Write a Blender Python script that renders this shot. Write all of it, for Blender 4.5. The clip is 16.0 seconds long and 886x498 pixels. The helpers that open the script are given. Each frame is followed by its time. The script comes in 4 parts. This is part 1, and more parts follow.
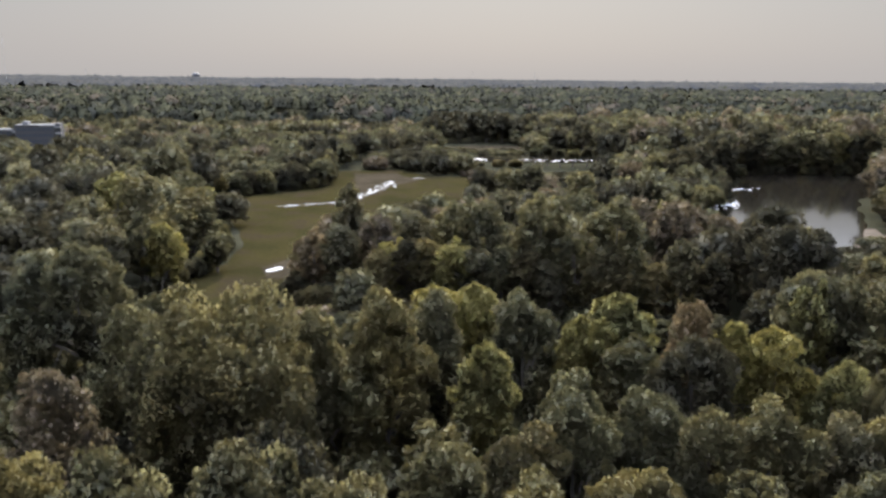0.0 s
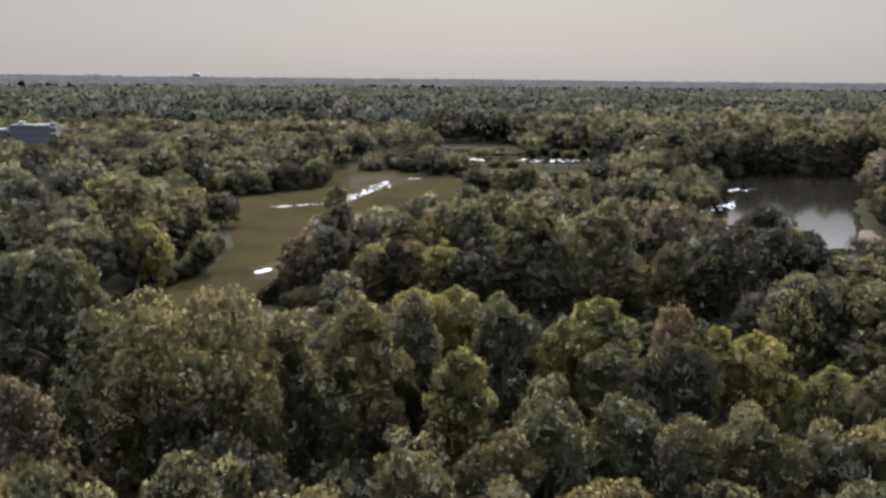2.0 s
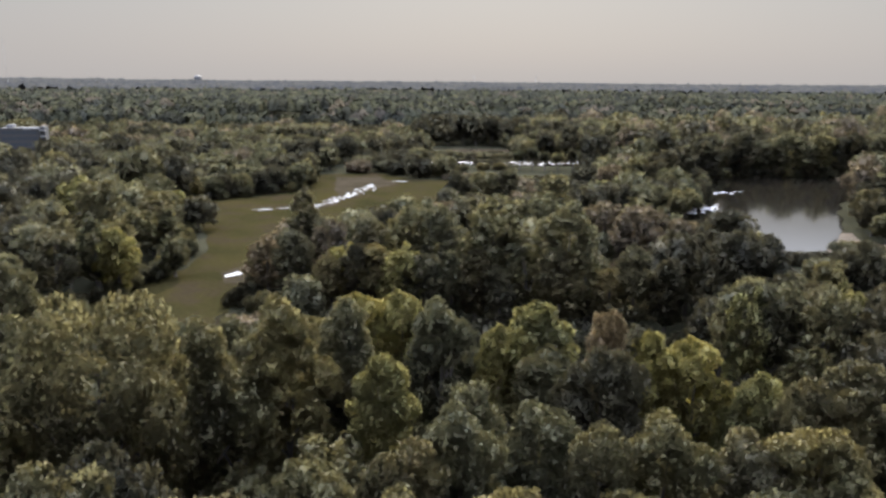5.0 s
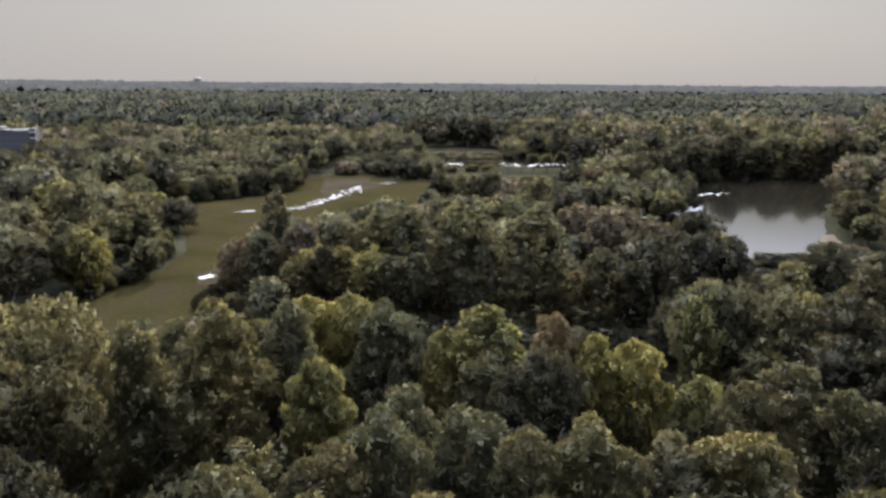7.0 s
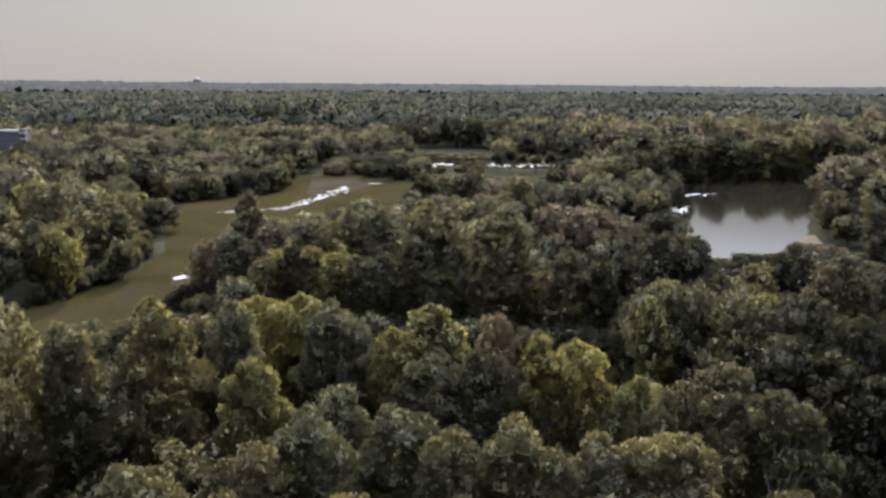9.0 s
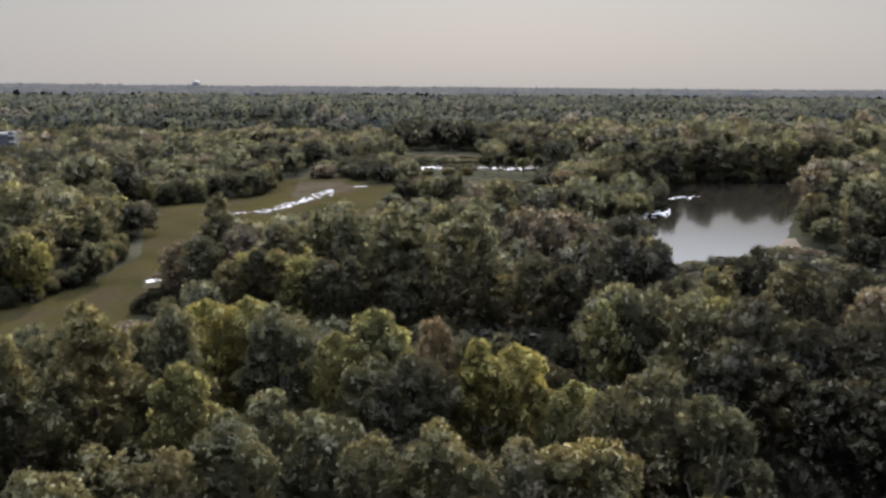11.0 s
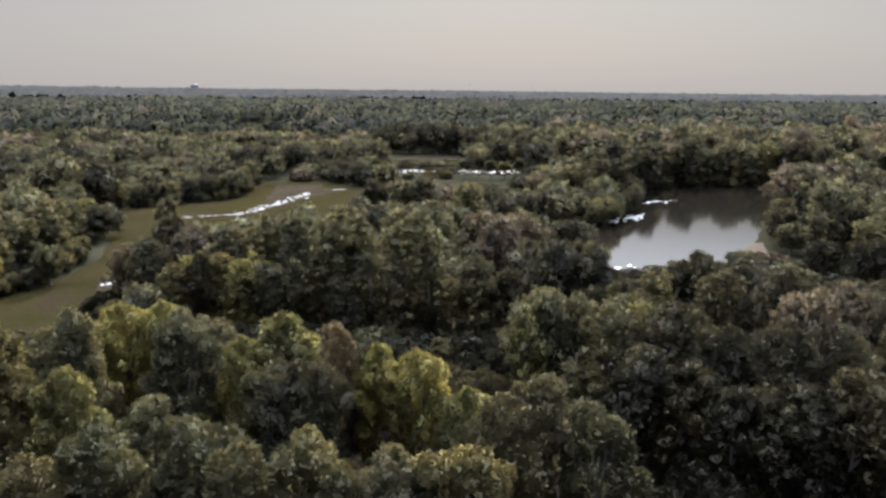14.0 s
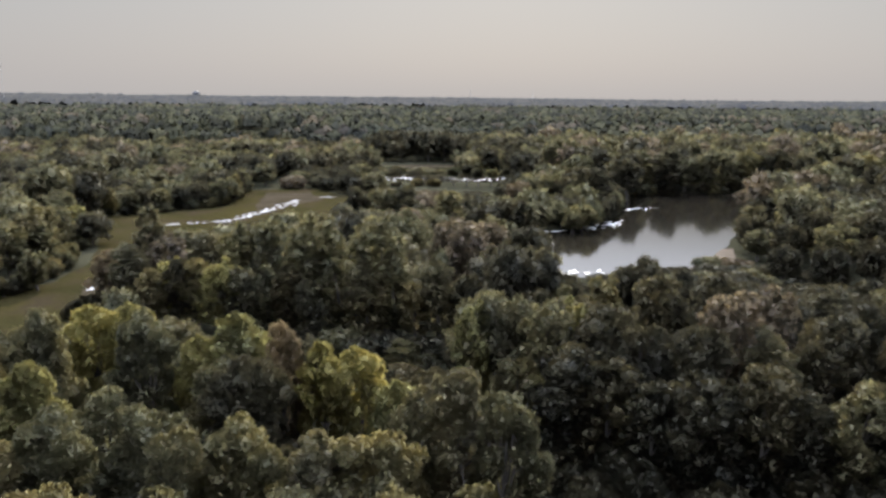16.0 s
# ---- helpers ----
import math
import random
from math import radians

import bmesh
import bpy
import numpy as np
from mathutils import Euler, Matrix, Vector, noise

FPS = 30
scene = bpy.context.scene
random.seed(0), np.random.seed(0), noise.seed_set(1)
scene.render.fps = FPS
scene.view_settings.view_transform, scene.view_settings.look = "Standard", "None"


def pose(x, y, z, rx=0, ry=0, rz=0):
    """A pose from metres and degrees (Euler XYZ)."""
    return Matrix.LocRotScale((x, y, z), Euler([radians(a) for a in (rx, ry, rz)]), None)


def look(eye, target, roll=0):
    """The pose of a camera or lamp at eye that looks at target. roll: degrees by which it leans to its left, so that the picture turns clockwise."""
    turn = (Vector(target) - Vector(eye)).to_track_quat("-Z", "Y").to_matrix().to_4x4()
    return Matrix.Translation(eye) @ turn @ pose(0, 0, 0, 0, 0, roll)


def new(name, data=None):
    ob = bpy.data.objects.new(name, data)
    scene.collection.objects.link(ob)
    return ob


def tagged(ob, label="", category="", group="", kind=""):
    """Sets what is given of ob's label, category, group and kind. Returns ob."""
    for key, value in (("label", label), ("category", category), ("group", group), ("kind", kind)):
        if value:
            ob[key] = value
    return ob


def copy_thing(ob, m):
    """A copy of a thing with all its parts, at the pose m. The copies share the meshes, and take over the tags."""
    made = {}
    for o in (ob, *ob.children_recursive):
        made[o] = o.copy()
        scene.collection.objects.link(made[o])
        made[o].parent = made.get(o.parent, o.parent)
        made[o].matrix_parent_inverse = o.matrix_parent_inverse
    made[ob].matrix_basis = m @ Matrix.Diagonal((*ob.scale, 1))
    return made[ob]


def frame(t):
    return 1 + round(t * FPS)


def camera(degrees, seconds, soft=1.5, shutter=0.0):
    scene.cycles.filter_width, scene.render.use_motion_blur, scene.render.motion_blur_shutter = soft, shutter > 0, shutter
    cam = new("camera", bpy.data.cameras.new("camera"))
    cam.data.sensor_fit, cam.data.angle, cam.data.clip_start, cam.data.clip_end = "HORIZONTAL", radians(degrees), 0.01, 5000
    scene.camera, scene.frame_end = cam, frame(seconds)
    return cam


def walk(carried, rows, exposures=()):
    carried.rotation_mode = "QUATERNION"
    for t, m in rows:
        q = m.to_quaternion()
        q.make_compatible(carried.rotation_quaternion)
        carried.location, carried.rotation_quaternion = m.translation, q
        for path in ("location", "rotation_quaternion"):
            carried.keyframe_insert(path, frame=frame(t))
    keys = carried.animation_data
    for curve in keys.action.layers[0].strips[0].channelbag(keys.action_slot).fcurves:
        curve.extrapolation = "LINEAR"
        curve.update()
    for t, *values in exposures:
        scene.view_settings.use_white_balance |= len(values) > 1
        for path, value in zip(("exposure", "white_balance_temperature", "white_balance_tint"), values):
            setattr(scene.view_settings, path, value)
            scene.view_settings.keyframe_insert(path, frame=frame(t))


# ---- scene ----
cam = camera(60.62, 16.0, soft=2.7)
PATH = [
    (0.0, look((3.71, 2.80, 45.85), (2.22, 100.32, 23.81), 0.37)),
    (0.5, look((4.05, 3.37, 45.86), (2.60, 100.90, 23.80), 0.39)),
    (1.0, look((4.57, 3.85, 45.88), (3.12, 101.37, 23.81), 0.38)),
    (1.5, look((5.29, 4.17, 45.88), (3.79, 101.69, 23.82), 0.38)),
    (2.0, look((6.16, 4.37, 45.87), (4.59, 101.90, 23.82), 0.39)),
    (2.5, look((7.13, 4.54, 45.84), (5.51, 102.07, 23.80), 0.39)),
    (3.0, look((8.22, 4.73, 45.80), (6.54, 102.26, 23.80), 0.38)),
    (3.5, look((9.45, 4.91, 45.79), (7.71, 102.46, 23.86), 0.37)),
    (4.0, look((10.82, 5.11, 45.82), (9.00, 102.67, 23.96), 0.35)),
    (6.5, look((18.42, 5.89, 45.92), (16.42, 103.52, 24.38), 0.29)),
    (7.0, look((19.95, 6.06, 45.90), (17.93, 103.70, 24.38), 0.27)),
    (7.5, look((21.48, 6.16, 45.89), (19.42, 103.80, 24.41), 0.27)),
    (8.0, look((23.00, 6.27, 45.86), (20.89, 103.92, 24.41), 0.27)),
    (8.5, look((24.50, 6.39, 45.83), (22.37, 104.04, 24.38), 0.25)),
    (9.0, look((26.00, 6.35, 45.84), (23.91, 104.01, 24.41), 0.27)),
    (11.5, look((34.12, 7.24, 45.83), (32.01, 104.99, 24.84), 0.26)),
    (12.0, look((35.86, 7.43, 45.81), (33.74, 105.20, 24.89), 0.31)),
    (12.5, look((37.54, 7.61, 45.78), (35.45, 105.40, 24.96), 0.34)),
    (13.0, look((39.20, 7.74, 45.76), (37.16, 105.55, 25.04), 0.38)),
    (13.5, look((40.88, 7.87, 45.75), (38.85, 105.69, 25.10), 0.42)),
    (14.0, look((42.56, 8.02, 45.79), (40.52, 105.85, 25.16), 0.44)),
    (14.5, look((44.23, 8.18, 45.84), (42.19, 106.00, 25.20), 0.45)),
    (15.0, look((45.94, 8.36, 45.85), (43.90, 106.19, 25.21), 0.49)),
    (15.5, look((47.79, 5.89, 46.35), (45.69, 103.78, 26.04), 0.44)),
    (16.0, look((50.06, 1.40, 47.15), (47.73, 99.39, 27.35), 0.39)),
]
walk(cam, PATH)

# ---- light ----
scene.view_settings.exposure = 1.33
SUN_TURN, SUN_RISE = radians(4), radians(37)
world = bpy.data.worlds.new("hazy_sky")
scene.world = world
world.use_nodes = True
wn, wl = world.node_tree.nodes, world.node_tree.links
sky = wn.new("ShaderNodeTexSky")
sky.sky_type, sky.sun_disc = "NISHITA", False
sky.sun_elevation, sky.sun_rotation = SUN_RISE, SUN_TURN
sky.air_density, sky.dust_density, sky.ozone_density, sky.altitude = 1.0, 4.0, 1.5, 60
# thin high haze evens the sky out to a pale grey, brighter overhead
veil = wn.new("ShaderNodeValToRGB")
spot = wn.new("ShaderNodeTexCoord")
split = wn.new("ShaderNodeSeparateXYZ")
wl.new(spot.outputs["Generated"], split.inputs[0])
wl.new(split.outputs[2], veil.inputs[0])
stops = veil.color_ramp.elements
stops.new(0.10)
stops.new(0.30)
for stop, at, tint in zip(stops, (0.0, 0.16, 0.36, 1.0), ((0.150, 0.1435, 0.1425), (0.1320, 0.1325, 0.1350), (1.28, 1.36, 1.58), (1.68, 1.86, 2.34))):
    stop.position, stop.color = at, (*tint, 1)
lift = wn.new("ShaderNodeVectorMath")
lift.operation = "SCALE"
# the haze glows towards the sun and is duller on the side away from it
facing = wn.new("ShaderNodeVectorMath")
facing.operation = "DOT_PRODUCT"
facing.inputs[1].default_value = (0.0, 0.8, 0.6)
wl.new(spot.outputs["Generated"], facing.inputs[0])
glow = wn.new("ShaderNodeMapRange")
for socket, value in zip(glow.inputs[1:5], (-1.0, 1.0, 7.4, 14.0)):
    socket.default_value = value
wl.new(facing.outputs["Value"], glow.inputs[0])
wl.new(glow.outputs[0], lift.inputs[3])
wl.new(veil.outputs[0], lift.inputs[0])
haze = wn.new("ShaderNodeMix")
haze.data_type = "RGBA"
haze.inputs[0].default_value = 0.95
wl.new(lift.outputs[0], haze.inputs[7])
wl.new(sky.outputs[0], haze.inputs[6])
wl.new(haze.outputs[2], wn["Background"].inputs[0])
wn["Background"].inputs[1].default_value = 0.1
sun = new("sun", bpy.data.lights.new("sun", "SUN"))
sun.data.energy, sun.data.angle, sun.data.color = 4.0, radians(2.0), (1.0, 0.92, 0.77)
sun.matrix_world = look((0, 0, 200), (-math.sin(SUN_TURN) * math.cos(SUN_RISE), -math.cos(SUN_TURN) * math.cos(SUN_RISE), 200 - math.sin(SUN_RISE)))


# ---- materials ----
def material(name):
    m = bpy.data.materials.new(name)
    m.use_nodes = True
    return m, m.node_tree.nodes, m.node_tree.links, m.node_tree.nodes["Principled BSDF"]


def ramp(nodes, links, source, stops):
    r = nodes.new("ShaderNodeValToRGB")
    while len(r.color_ramp.elements) < len(stops):
        r.color_ramp.elements.new(0.5)
    for e, (at, colour) in zip(r.color_ramp.elements, stops):
        e.position, e.color = at, (*colour, 1)
    links.new(source, r.inputs[0])
    return r.outputs[0]


def mixed(nodes, links, kind, factor, a, b):
    n = nodes.new("ShaderNodeMix")
    n.data_type, n.blend_type = "RGBA", kind
    for socket, value in ((n.inputs[0], factor), (n.inputs[6], a), (n.inputs[7], b)):
        if isinstance(value, (int, float)):
            socket.default_value = value
        elif isinstance(value, tuple):
            socket.default_value = (*value, 1)
        else:
            links.new(value, socket)
    return n.outputs[2]


def noise_of(nodes, links, scale, detail=4, rough=0.55, object_space=False):
    c = nodes.new("ShaderNodeTexCoord") if object_space else nodes.new("ShaderNodeNewGeometry")
    n = nodes.new("ShaderNodeTexNoise")
    n.inputs["Scale"].default_value, n.inputs["Detail"].default_value, n.inputs["Roughness"].default_value = scale, detail, rough
    links.new(c.outputs["Object"] if object_space else c.outputs["Position"], n.inputs["Vector"])
    return n.outputs[0]


def foliage(name, dark, light, tip, glow=0.5):
    """Leaves: each spray and each tree of its own tone, light coming through."""
    m, nodes, links, base = material(name)
    dark, tip = (tuple(0.45 * a + 0.55 * b for a, b in zip(tone, light)) for tone in (dark, tip))
    dark, light, tip = ((1.38 * a, 1.31 * b, 1.40 * c) for a, b, c in (dark, light, tip))
    geo, info = nodes.new("ShaderNodeNewGeometry"), nodes.new("ShaderNodeObjectInfo")
    spray = ramp(nodes, links, geo.outputs["Random Per Island"], [(0.0, dark), (0.5, light), (1.0, tip)])
    patch = ramp(nodes, links, noise_of(nodes, links, 0.15, 3), [(0.34, (0.66, 0.69, 0.72)), (0.66, (1.26, 1.2, 1.0))])
    fleck = ramp(nodes, links, noise_of(nodes, links, 2.2, 3, 0.6), [(0.38, (0.87, 0.88, 0.88)), (0.62, (1.09, 1.08, 1.05))])
    patch = mixed(nodes, links, "MULTIPLY", 1.0, patch, fleck)
    tone = ramp(nodes, links, info.outputs["Random"], [(0.0, (0.84, 0.87, 0.97)), (0.5, (1.0, 1.0, 1.06)), (1.0, (1.20, 1.13, 1.02))])
    colour = mixed(nodes, links, "MULTIPLY", 1.0, mixed(nodes, links, "MULTIPLY", 1.0, spray, patch), tone)
    links.new(colour, base.inputs["Base Color"])
    relief = nodes.new("ShaderNodeBump")
    relief.inputs["Strength"].default_value, relief.inputs["Distance"].default_value = 0.12, 0.2
    links.new(noise_of(nodes, links, 1.3, 5, 0.7), relief.inputs["Height"])
    links.new(relief.outputs[0], base.inputs["Normal"])
    base.inputs["Roughness"].default_value = 0.7
    base.inputs["Specular IOR Level"].default_value = 0.05
    through_leaf = nodes.new("ShaderNodeBsdfTranslucent")
    links.new(mixed(nodes, links, "MULTIPLY", 1.0, colour, (1.14, 1.12, 0.88)), through_leaf.inputs[0])
    both = nodes.new("ShaderNodeMixShader")
    both.inputs[0].default_value = glow
    links.new(base.outputs[0], both.inputs[1])
    links.new(through_leaf.outputs[0], both.inputs[2])
    gaps = ramp(nodes, links, noise_of(nodes, links, 3.6, 3, 0.7), [(0.41, (0, 0, 0)), (0.44, (1, 1, 1))])
    clear, leafy = nodes.new("ShaderNodeBsdfTransparent"), nodes.new("ShaderNodeMixShader")
    links.new(gaps, leafy.inputs[0])
    links.new(clear.outputs[0], leafy.inputs[1])
    links.new(both.outputs[0], leafy.inputs[2])
    links.new(leafy.outputs[0], nodes["Material Output"].inputs[0])
    return m


def canopy(name, dark, light):
    """Woods seen from miles off: whole crowns, with leaf-on-leaf shade put into the colour."""
    m, nodes, links, base = material(name)
    geo = nodes.new("ShaderNodeNewGeometry")
    crown = ramp(nodes, links, geo.outputs["Random Per Island"], [(0.0, dark), (0.6, light), (1.0, tuple(1.1 * c for c in light))])
    stand = ramp(nodes, links, noise_of(nodes, links, 0.012, 4, 0.6), [(0.36, (0.72, 0.76, 0.82)), (0.64, (1.22, 1.18, 1.04))])
    twig = ramp(nodes, links, noise_of(nodes, links, 0.5, 4, 0.65), [(0.35, (0.76, 0.78, 0.8)), (0.65, (1.18, 1.16, 1.12))])
    links.new(mixed(nodes, links, "MULTIPLY", 1.0, mixed(nodes, links, "MULTIPLY", 1.0, crown, stand), twig), base.inputs["Base Color"])
    base.inputs["Roughness"].default_value = 0.9
    base.inputs["Specular IOR Level"].default_value = 0.0
    relief = nodes.new("ShaderNodeBump")
    relief.inputs["Strength"].default_value, relief.inputs["Distance"].default_value = 0.6, 0.5
    links.new(noise_of(nodes, links, 0.45, 4, 0.7), relief.inputs["Height"])
    links.new(relief.outputs[0], base.inputs["Normal"])
    return m


LEAF = {
    "oak": foliage("leaves_olive", (0.098, 0.099, 0.062), (0.128, 0.128, 0.080), (0.146, 0.145, 0.090)),
    "maple": foliage("leaves_green", (0.094, 0.097, 0.061), (0.120, 0.123, 0.078), (0.138, 0.139, 0.088)),
    # yellow-green leaves, brightened to carry the sunlit tops of the crowns
    "yellow": foliage("leaves_yellow_sunlit_tone", (0.150, 0.151, 0.072), (0.190, 0.189, 0.088), (0.212, 0.208, 0.098), 0.58),
    # deep green, darkened further for the shade along the wood fronts
    "dark": foliage("leaves_deep_green_shade", (0.046, 0.046, 0.034), (0.061, 0.061, 0.044), (0.072, 0.072, 0.051), 0.42),
    "bronze": foliage("leaves_bronze", (0.118, 0.103, 0.078), (0.148, 0.130, 0.098), (0.168, 0.149, 0.112)),
    "grey": foliage("leaves_grey_green", (0.092, 0.092, 0.062), (0.115, 0.114, 0.077), (0.132, 0.129, 0.088)),
}


def bark_material():
    m, nodes, links, base = material("bark")
    n = noise_of(nodes, links, 3.0, 8, 0.7, True)
    links.new(ramp(nodes, links, n, [(0.3, (0.022, 0.019, 0.016)), (0.7, (0.055, 0.048, 0.042))]), base.inputs["Base Color"])
    base.inputs["Roughness"].default_value = 0.9
    bump = nodes.new("ShaderNodeBump")
    bump.inputs["Strength"].default_value, bump.inputs["Distance"].default_value = 0.6, 0.05
    links.new(n, bump.inputs["Height"])
    links.new(bump.outputs[0], base.inputs["Normal"])
    return m


def earth_material(name, low, high, scale, fine, bumps=0.1, patchy=None):
    m, nodes, links, base = material(name)
    big, small = noise_of(nodes, links, scale, 5), noise_of(nodes, links, fine, 6, 0.7)
    colour = ramp(nodes, links, big, [(0.33, low), (0.66, high)])
    if patchy:
        spots = ramp(nodes, links, noise_of(nodes, links, scale * 2.0, 6, 0.7), [(0.48, (0, 0, 0)), (0.64, (1, 1, 1))])
        colour = mixed(nodes, links, "MIX", spots, colour, patchy)
    colour = mixed(nodes, links, "MULTIPLY", 0.8, colour, ramp(nodes, links, small, [(0.25, (0.55, 0.55, 0.55)), (0.75, (1.4, 1.4, 1.3))]))
    links.new(colour, base.inputs["Base Color"])
    base.inputs["Roughness"].default_value = 0.95
    base.inputs["Specular IOR Level"].default_value = 0.0
    bump = nodes.new("ShaderNodeBump")
    bump.inputs["Strength"].default_value, bump.inputs["Distance"].default_value = 0.7, bumps
    links.new(small, bump.inputs["Height"])
    links.new(bump.outputs[0], base.inputs["Normal"])
    return m


def water_material(name, colour, rough, wave, scale):
    m, nodes, links, base = material(name)
    base.inputs["Base Color"].default_value = (*colour, 1)
    base.inputs["Roughness"].default_value = rough
    base.inputs["IOR"].default_value = 1.333
    spot = nodes.new("ShaderNodeNewGeometry")
    stretch = nodes.new("ShaderNodeMapping")
    stretch.inputs["Scale"].default_value = (1.0, 2.2, 1.0)
    links.new(spot.outputs["Position"], stretch.inputs[0])
    n = nodes.new("ShaderNodeTexNoise")
    n.inputs["Scale"].default_value, n.inputs["Detail"].default_value = scale, 5
    links.new(stretch.outputs[0], n.inputs["Vector"])
    bump = nodes.new("ShaderNodeBump")
    bump.inputs["Strength"].default_value, bump.inputs["Distance"].default_value = 1.0, wave
    links.new(n.outputs[0], bump.inputs["Height"])
    links.new(bump.outputs[0], base.inputs["Normal"])
    return m


def plain(name, colour, rough=0.8, metal=0.0, grain=0.2, scale=2.0):
    m, nodes, links, base = material(name)
    tone = ramp(nodes, links, noise_of(nodes, links, scale, 6, 0.6), [(0.3, (1 - grain,) * 3), (0.7, (1 + grain,) * 3)])
    links.new(mixed(nodes, links, "MULTIPLY", 1.0, colour, tone), base.inputs["Base Color"])
    base.inputs["Roughness"].default_value, base.inputs["Metallic"].default_value = rough, metal
    return m


BARK = bark_material()
FLOOR = earth_material("woodland_floor", (0.016, 0.016, 0.011), (0.030, 0.029, 0.020), 0.06, 1.2, 0.3)
GRASS = earth_material("meadow_grass", (0.0142, 0.0134, 0.0064), (0.0255, 0.0212, 0.009), 0.04, 0.9, 0.15, (0.020, 0.0158, 0.0104))
MUD = earth_material("wet_mud", (0.020, 0.017, 0.012), (0.032, 0.026, 0.019), 0.12, 0.8, 0.1)
SAND = earth_material("river_sand", (0.060, 0.050, 0.042), (0.090, 0.075, 0.063), 0.15, 1.1, 0.08)
RIVER = water_material("river_water", (0.007, 0.006, 0.0045), 0.07, 0.006, 0.5)
# white base colour holds foam and the water's glints together
GLINT_WATER = water_material("broken_water_glint", (0.50, 0.50, 0.50), 0.3, 0.12, 1.1)
# pale base colour puts the sun's glint into the puddles
POOL = water_material("glint_pale_shallow_water", (0.30, 0.30, 0.30), 0.15, 0.05, 0.9)


from mathutils.geometry import delaunay_2d_cdt


# ---- meshes ----
def mesh_of(name, verts, faces, mats=(), normals=None):
    me = bpy.data.meshes.new(name)
    verts, faces = np.asarray(verts, np.float32), np.asarray(faces, np.int32)
    k = faces.shape[1]
    me.vertices.add(len(verts))
    me.vertices.foreach_set("co", verts.ravel())
    me.loops.add(faces.size)
    me.loops.foreach_set("vertex_index", faces.ravel())
    me.polygons.add(len(faces))
    me.polygons.foreach_set("loop_start", np.arange(0, faces.size, k, dtype=np.int32))
    me.update(calc_edges=True)
    if normals is not None:
        me.polygons.foreach_set("use_smooth", np.ones(len(faces), bool))
        me.normals_split_custom_set_from_vertices(np.asarray(normals, np.float32))
    for m in mats:
        me.materials.append(m)
    return me


def part(name, me, parent, label=""):
    ob = new(name, me)
    ob.parent = parent
    return tagged(ob, label)


def part_bm(name, bm, mat, parent, label=""):
    me = bpy.data.meshes.new(name)
    bm.to_mesh(me)
    bm.free()
    me.materials.append(mat)
    return part(name, me, parent, label)


def tube(points, radii, sides=7):
    """A tapering, bending tube: vertices and quads."""
    pts = np.asarray(points, float)
    ways = np.gradient(pts, axis=0)
    ways /= np.linalg.norm(ways, axis=1)[:, None] + 1e-9
    side = np.cross(ways, (0.31, 0.95, 0.05))
    side /= np.linalg.norm(side, axis=1)[:, None] + 1e-9
    up = np.cross(ways, side)
    a = np.linspace(0, 2 * np.pi, sides, endpoint=False)
    ring = np.cos(a)[None, :, None] * side[:, None] + np.sin(a)[None, :, None] * up[:, None]
    verts = (pts[:, None] + ring * np.asarray(radii, float)[:, None, None]).reshape(-1, 3)
    i, j = np.meshgrid(np.arange(len(pts) - 1), np.arange(sides), indexing="ij")
    k = (j + 1) % sides
    faces = np.stack([i * sides + j, i * sides + k, (i + 1) * sides + k, (i + 1) * sides + j], -1).reshape(-1, 4)
    return verts, faces


def tris(f):
    """Quads split into triangles; triangles as they are."""
    f = np.asarray(f)
    return f if f.shape[1] == 3 else np.concatenate([f[:, (0, 1, 2)], f[:, (0, 2, 3)]])


def joined(pieces):
    verts, faces, n = [], [], 0
    plain_quads = all(np.asarray(f).shape[1] == 4 for _, f in pieces)
    for v, f in pieces:
        verts.append(v)
        faces.append((np.asarray(f) if plain_quads else tris(f)) + n)
        n += len(v)
    return np.concatenate(verts), np.concatenate(faces)


def sprays(rng, places, normals, size):
    """A small pointed spray of leaves at each place, facing roughly along its normal."""
    n = len(places)
    u = np.cross(normals, rng.normal(size=(n, 3)))
    u /= np.linalg.norm(u, axis=1)[:, None] + 1e-9
    v = np.cross(normals, u)
    s = (size * rng.uniform(0.6, 1.3, n))[:, None]
    w = s * rng.uniform(0.38, 0.62, (n, 1))
    skew = s * rng.uniform(-0.3, 0.3, (n, 1))
    verts = np.stack([places - u * s * 0.45 - v * w, places - u * s * 0.45 + v * w, places + u * s * 0.65 + v * skew], 1)
    return verts.reshape(-1, 3), np.arange(3 * n).reshape(-1, 3)


def unit(v):
    return v / (np.linalg.norm(v, axis=-1, keepdims=True) + 1e-9)


def crown_lobes(rng, height, radius, base, count, narrow):
    """Centres and radii of the boughs of leaves that make up a crown between base and height."""
    mid, half = (height + base) / 2, (height - base) / 2
    k = np.arange(count) + 0.5
    z = 1 - 1.8 * k / count
    turn = k * 2.39996 + rng.uniform(0, 6.28) + rng.normal(size=count) * 0.35
    flat = (1 - np.abs(z) ** 2.3).clip(0.02, 1) ** (0.5 + narrow)
    r = radius * rng.uniform(0.20, 0.43, count) * (30 / max(count, 12)) ** 0.25
    out = radius * rng.uniform(0.42, 0.84, count) * (1 + 0.13 * np.sin(2 * turn + rng.uniform(0, 6.28)))
    c = np.stack([np.cos(turn) * flat * out, np.sin(turn) * flat * out, mid + z * (half - 0.95 * r) * rng.uniform(0.80, 1.0, count)], 1)
    c[:, :2] += rng.normal(size=(count, 2)) * radius * 0.08
    return c, r


